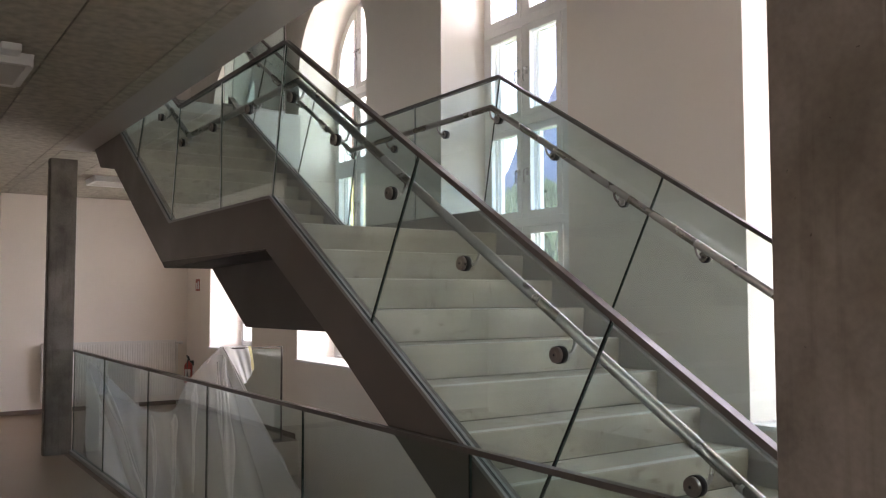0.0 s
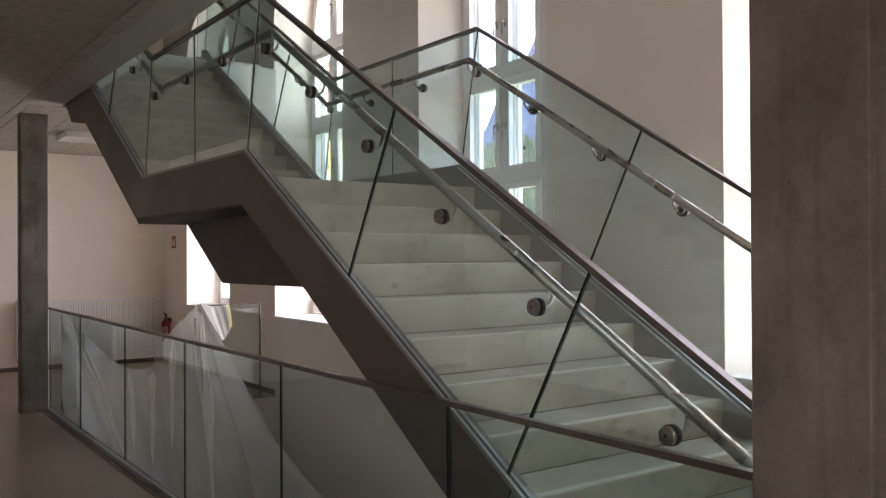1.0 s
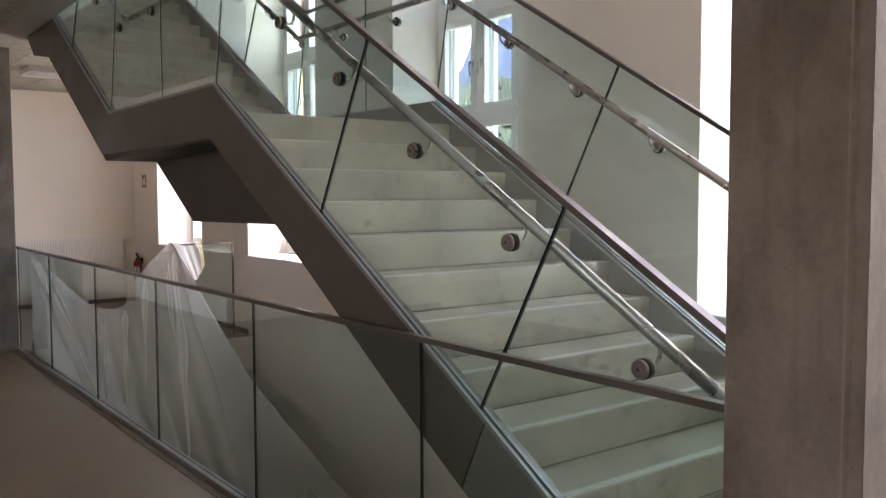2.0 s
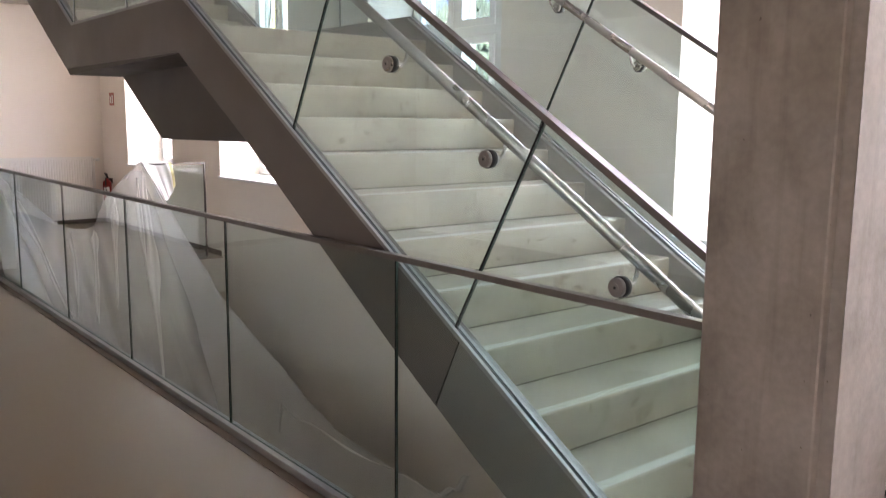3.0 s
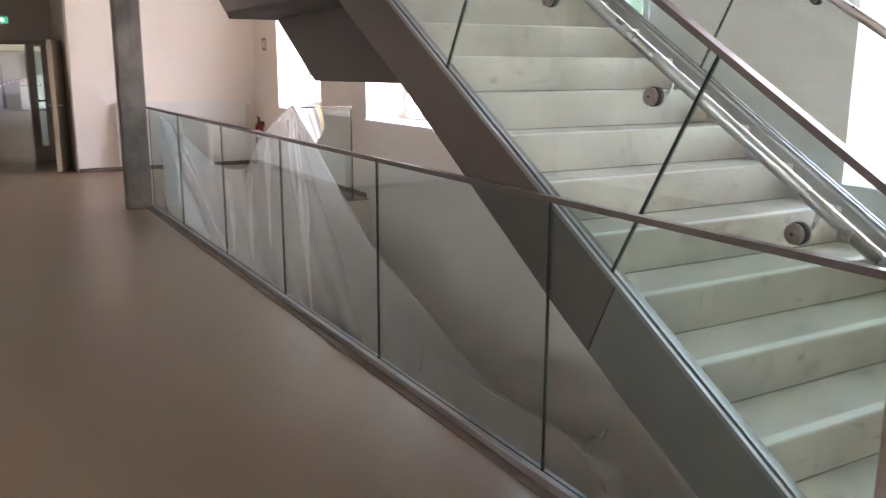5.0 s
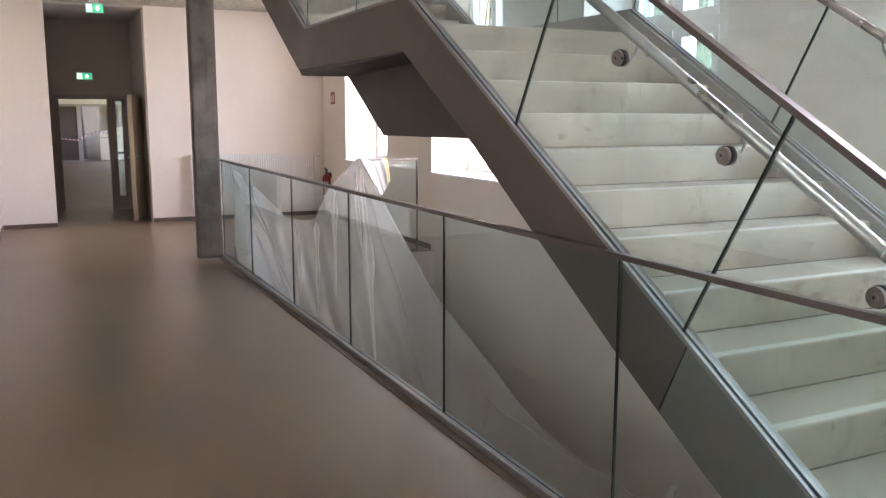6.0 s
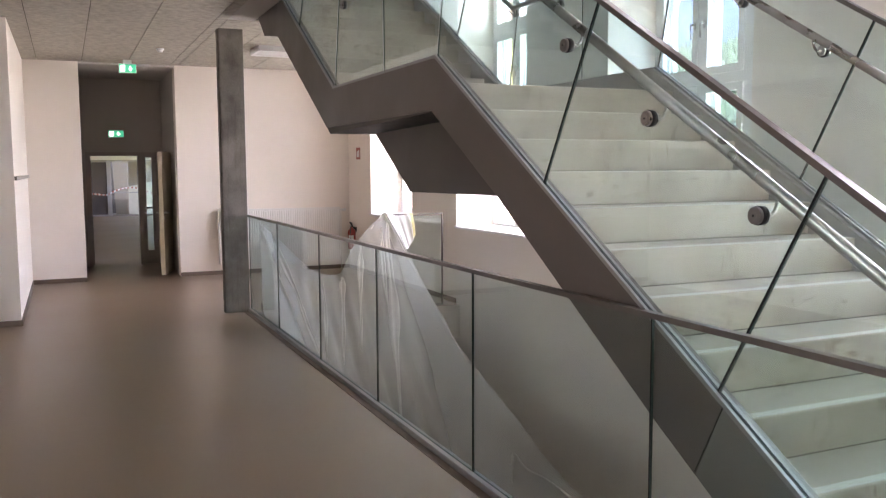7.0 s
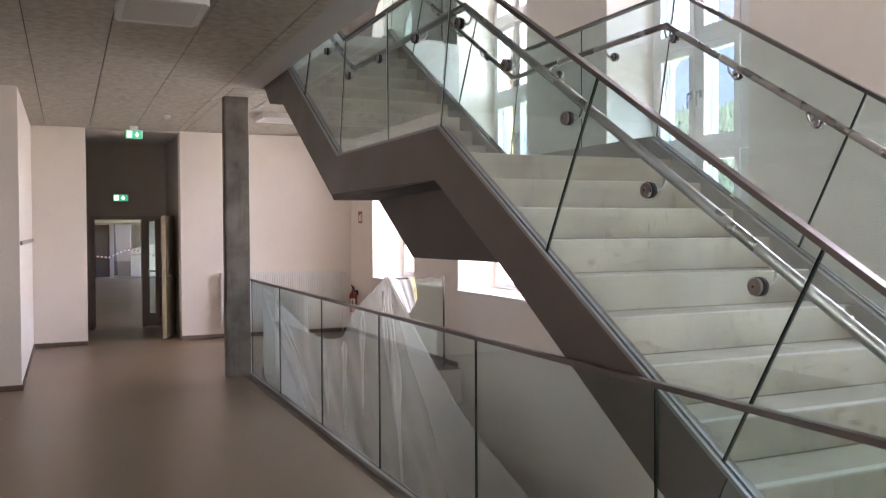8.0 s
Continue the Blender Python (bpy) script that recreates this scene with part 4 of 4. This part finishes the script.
under(part("side_sheet", film_sheet(EDGE_LINE, right_foot, 130, 22, 0.012, 2.0, 0.03, 2.1), FILM_SIDE, film), film)
flap_top = [(3.78, 9.835, 1.174), (3.95, 9.84, 1.176), (4.14, 9.84, 1.174)]
flap_foot = [(3.93, 9.62, 0.80), (4.06, 9.72, 0.76), (4.17, 9.76, 0.90)]
under(part("folded_flap", film_sheet(flap_top, flap_foot, 30, 14, 0.016, 2.0, 0.03, 3.3), FILM_THICK, film, "flap of film folded over the glass panel"), film)
peak_top = [(3.34, 9.74, 0.66), (3.58, 9.78, 0.96), (3.80, 9.81, 1.18)]
peak_foot = [(3.40, 9.62, 0.20), (3.58, 9.62, 0.22), (3.80, 9.64, 0.26)]
under(part("folded_flap", film_sheet(peak_top, peak_foot, 40, 18, 0.022, 2.2, 0.02, 0.4), FILM_SIDE, film, "flap of film folded over the glass panel"), film)
PLEATS = (
    ([(2.33, 10.0, 1.08), (2.345, 8.98, 0.465), (2.35, 8.25, 0.08), (2.36, 7.7, -0.2)], 0.02, 0.3),
    ([(3.774, 9.649, 1.057), (3.726, 9.524, 0.867), (3.661, 9.227, 0.452), (3.633, 9.099, 0.264), (3.578, 8.91, -0.014), (3.52, 8.722, -0.292), (3.42, 8.36, -0.80), (3.34, 8.1, -1.2)], 0.07, 1.9),
    ([(3.699, 9.658, 1.02), (3.617, 9.385, 0.621), (3.553, 9.075, 0.165), (3.493, 8.689, -0.348)], 0.03, 2.9),
    ([(2.41, 9.753, 0.984), (2.563, 9.464, 0.448), (2.668, 9.129, -0.026), (2.741, 8.753, -0.451)], 0.045, 0.8),
    ([(2.938, 9.596, 0.456), (2.9, 9.321, 0.124), (2.786, 8.901, -0.308)], 0.035, 1.2),
    ([(3.184, 9.589, 0.477), (3.099, 9.294, 0.08), (2.963, 8.855, -0.392)], 0.045, 4.1),
    ([(3.433, 9.638, 0.802), (3.329, 9.355, 0.319), (3.198, 8.95, -0.267)], 0.04, 0.2),
    ([(3.8, 9.8, 1.17), (3.92, 9.6, 0.86), (3.945, 9.02, 0.412), (3.945, 8.5, 0.143), (3.945, 8.02, -0.149), (3.945, 7.42, -0.356)], 0.022, 0.9),
    ([(3.9, 6.76, -0.87), (3.9, 6.45, -0.91), (3.9, 5.86, -0.926), (3.9, 4.97, -0.91), (3.9, 4.56, -0.914)], 0.014, 1.1),
    ([(3.9, 6.76, -0.87), (3.9, 6.78, -1.09), (3.89, 6.7, -1.28)], 0.03, 2.2),
    ([(3.9, 4.56, -0.914), (3.9, 4.32, -0.814), (3.9, 4.18, -0.66)], 0.01, 0.5),
    ([(3.9, 4.51, -0.945), (3.9, 4.32, -1.02), (3.9, 4.2, -1.15)], 0.01, 1.7),
)
for pts, width, seed in PLEATS:
    under(part("fold", fold(pts, width, seed), FILM_THICK, film, "gathered pleat of the film"), film)
bm = film_sheet([(4.12, 9.81, 1.18), (4.155, 9.81, 1.18)], [(4.15, 9.73, 0.86), (4.18, 9.74, 0.90)], 6, 10, 0.004, 1.0, 0.02, 1.0)
under(part("tape_strip", bm, TAPE_Y, film, "yellow masking tape strip"), film)

# ---- doors of the passage ----
dfr = thing("door_1", (DX0, DOOR_Y, 0), "grey-brown double door frame in the passage, standing open", "door frame", kind="structure")
bm = bmesh.new()
for x0, x1 in ((DX0, DX0 + 0.06), (DX1, DX1 + 0.05), (DX2 - 0.05, DX2)):
    add_box(bm, x0, x1, DOOR_Y - 0.03, DOOR_Y + 0.22, 0, DH)
add_box(bm, DX0, DX2, DOOR_Y - 0.03, DOOR_Y + 0.22, DH - 0.05, DH + 0.015)
under(part("door_frame", bm, DOOR_FR, dfr), dfr)


def door_leaf(hinge, width, angle, mats, glass, label):
    ob = thing("door_leaf", hinge, label, "door")
    ob.rotation_euler = (0, 0, radians(angle))
    if glass:
        bm = bmesh.new()
        w = 0.09
        for x0, x1, z0, z1 in ((0, w, 0.01, 1.975), (width - w, width, 0.01, 1.975), (w, width - w, 0.01, 0.25), (w, width - w, 1.93, 1.975)):
            add_box(bm, x0, x1, -0.03, 0.03, z0, z1)
        part("leaf", bm, mats, ob)
        part("glass_pane", box(w, width - w, -0.004, 0.004, 0.25, 1.93), GLASS, ob)
        for z in (0.35, 1.2, 1.7):
            part("hinge", box(-0.006, 0.012, -0.05, -0.028, z, z + 0.09), BLACK, ob, "dark hinge")
    else:
        part("leaf", box(0, width, -0.033, 0.033, 0.01, 2.0, 0.003), mats, ob)
    for s in (-1, 1):
        bm = disc((width - 0.07, s * 0.036, 1.02), (0, 1, 0), 0.024, 0.01, 16)
        add_tube(bm, [(width - 0.07, s * 0.036, 1.02), (width - 0.07, s * 0.085, 1.02), (width - 0.20, s * 0.088, 1.02)], 0.012, 8)
        part("door_handle", bm, HANDLE, ob, "steel lever handle")
        part("lock_plate", disc((width - 0.07, s * 0.036, 0.93), (0, 1, 0), 0.024, 0.008, 16), HANDLE, ob)
    return ob


door_leaf((1.93, 15.28, 0), 0.80, 253, DOOR_M, False, "cream laminate door leaf standing open in the passage")
door_leaf((1.838, DOOR_Y + 0.14, 0), 0.285, 180, DOOR_FR, True, "narrow grey-brown glazed door leaf, closed")
door_leaf((0.70, DOOR_Y + 0.24, 0), 0.80, 96, DOOR_FR, False, "dark door leaf folded back against the wall")

# far end of the corridor: glazed screen, boards and barrier tape
SY = 34.0
scr = thing("glazed_screen", (1.6, SY, 0), "dark framed glazed screen closing the far corridor", "glazed screen", kind="structure")
bm = bmesh.new()
for x0, x1 in ((-0.5, -0.4), (0.85, 0.95), (1.72, 1.87), (3.45, 3.6)):
    add_box(bm, x0, x1, SY - 0.05, SY + 0.05, 0, 2.0)
for z0, z1 in ((0, 0.06), (2.0, 2.08)):
    add_box(bm, -0.5, 3.6, SY - 0.04, SY + 0.04, z0, z1)
under(part("screen_frame", bm, DOOR_FR, scr), scr)
under(part("panel", box(-0.45, 1.73, SY + 0.01, SY + 0.03, 0.05, 2.02), DARK_PANEL, scr, "dark brown panel"), scr)
under(part("fascia", box(-0.5, 3.6, SY - 0.02, SY + 0.06, 2.08, 2.9), WALL, scr, "white wall over the screen"), scr)
under(part("push_bar", box(1.87, 3.45, SY - 0.07, SY - 0.04, 0.86, 0.89, 0.004), ALU, scr, "metal bar across the glass"), scr)
under(part("glass_pane", box(1.87, 3.45, SY - 0.005, SY + 0.005, 0.06, 2.0), PANE, scr), scr)
# slanted gap between brown sheets shows a cream one, imitating a sunlit patch
brd = thing("plasterboard", (2.2, SY + 0.5, 0), "board sheets behind the glazed screen, coloured and cut as a sunlit patch", "board")
under(part("sheet", prism([(2.02, 0.0), (2.48, 0.0), (2.47, 2.2), (1.93, 2.2)], SY + 0.30, SY + 0.33, "y"), CARDBOARD, brd), brd)
under(part("sheet", prism([(2.49, 1.08), (3.55, 1.33), (3.55, 2.2), (2.48, 2.2)], SY + 0.30, SY + 0.33, "y"), CARDBOARD, brd), brd)
under(part("sheet", box(2.3, 3.6, SY + 1.30, SY + 1.33, 0, 2.2), DOOR_M, brd), brd)
structure("wall_corridor_north", box(-0.5, 3.6, SY + 2.2, SY + 2.35, 0, 2.9), DARK_PANEL, "dark panelled wall behind the glazed screen", "wall")
tp = thing("barrier_tape", (2.2, SY - 0.4, 1.0), "red and white barrier tape hung across the far corridor", "tape")


def tape_z(x):
    return 1.06 - 0.42 * (x - 2.5) ** 2 if x > 1.7 else 0.79 + 0.12 * (1.7 - x)


bm = bmesh.new()
for k in range(60):
    x0, x1 = -0.4 + 4.0 * k / 60, -0.4 + 4.0 * (k + 1) / 60
    add_prism(bm, [(x0, tape_z(x0) - 0.025), (x1, tape_z(x1) - 0.025), (x1, tape_z(x1) + 0.025), (x0, tape_z(x0) + 0.025)], SY - 0.4, SY - 0.397, "y", mat=k % 2)
bmesh.ops.remove_doubles(bm, verts=bm.verts, dist=0.001)
under(part("ribbon", bm, [SIGN_RED, CARD_W], tp), tp)

# ---- outside ----
structure("ground", box(-300, 900, -500, 800, -9.2, -9.0), ROAD_M, "green meadow around the building", "ground")


def hill(name, cx, cy, height, sig, mat, n, span, rough, label):
    bm = bmesh.new()
    vs = []
    for i in range(n + 1):
        row = []
        for j in range(n + 1):
            x, y = cx + (i / n - 0.5) * span, cy + (j / n - 0.5) * span
            d = ((x - cx) ** 2 + (y - cy) ** 2) / (2 * sig ** 2)
            z = height * math.exp(-d) + rough * noise.fractal(Vector((x, y, 0)) * 0.02, 0.9, 2.1, 5) * min(1, math.exp(-d) * 3)
            row.append(bm.verts.new((x, y, max(-9.1, z - 12))))
        vs.append(row)
    for a, b in zip(vs, vs[1:]):
        for j in range(n):
            bm.faces.new((a[j], b[j], b[j + 1], a[j + 1])).smooth = True
    return structure(name, bm, mat, label, "backdrop")


hill("backdrop_mountain", 500, 400, 330, 90, HAZE, 60, 620, 30, "hazy blue wooded mountain in the distance")
hill("backdrop_hill", 205, 215, 47, 80, FOREST, 60, 360, 10, "dark green wooded hillside behind the building")
bm = bmesh.new()
rng = random.Random(5)
for k in range(9000):
    x, y = rng.uniform(85, 290), rng.uniform(90, 370)
    d = ((x - 205) ** 2 + (y - 215) ** 2) / (2 * 80 ** 2)
    z = max(-9.0, 47 * math.exp(-d) + 10 * noise.fractal(Vector((x, y, 0)) * 0.02, 0.9, 2.1, 5) * min(1, math.exp(-d) * 3) - 12)
    h, r = rng.uniform(2.5, 5.5), rng.uniform(0.9, 1.5)
    apex = bm.verts.new((x + rng.uniform(-0.4, 0.4), y + rng.uniform(-0.4, 0.4), z + h))
    ring = [bm.verts.new((x + r * rng.uniform(0.6, 1.3) * math.cos(g), y + r * rng.uniform(0.6, 1.3) * math.sin(g), z + rng.uniform(-0.5, 1.0))) for g in (6.283 * w / 6 for w in range(6))]
    for w in range(6):
        bm.faces.new((ring[w], ring[(w + 1) % 6], apex))
tagged(link("conifer_forest", bm, FOREST), "dark green conifer forest on the hillside", "forest", kind="stuff")

house = thing("house", (24, 47, -9), "yellow stuccoed house with a tiled roof", "house")
under(part("wall", box(18, 30, 41, 53, -9, 9), STUCCO, house), house)
under(part("roof", prism([(17.2, 9), (30.8, 9), (24, 14)], 40.2, 53.8, "y"), ROOF_M, house), house)
for z in (-6.5, -2.5, 1.5, 5.5):
    for y in (43, 46, 49):
        wdw = under(part("window", box(17.92, 18.02, y, y + 1.1, z, z + 1.6), FRAME_W, house), house)
        pn = part("pane", box(17.90, 17.925, y + 0.1, y + 1.0, z + 0.1, z + 1.5), DARK_GLASS, wdw)
    for x in (20, 23, 26):
        wdw = under(part("window", box(x, x + 1.1, 40.92, 41.02, z, z + 1.6), FRAME_W, house), house)
        pn = part("pane", box(x + 0.1, x + 1.0, 40.90, 40.925, z + 0.1, z + 1.5), DARK_GLASS, wdw)
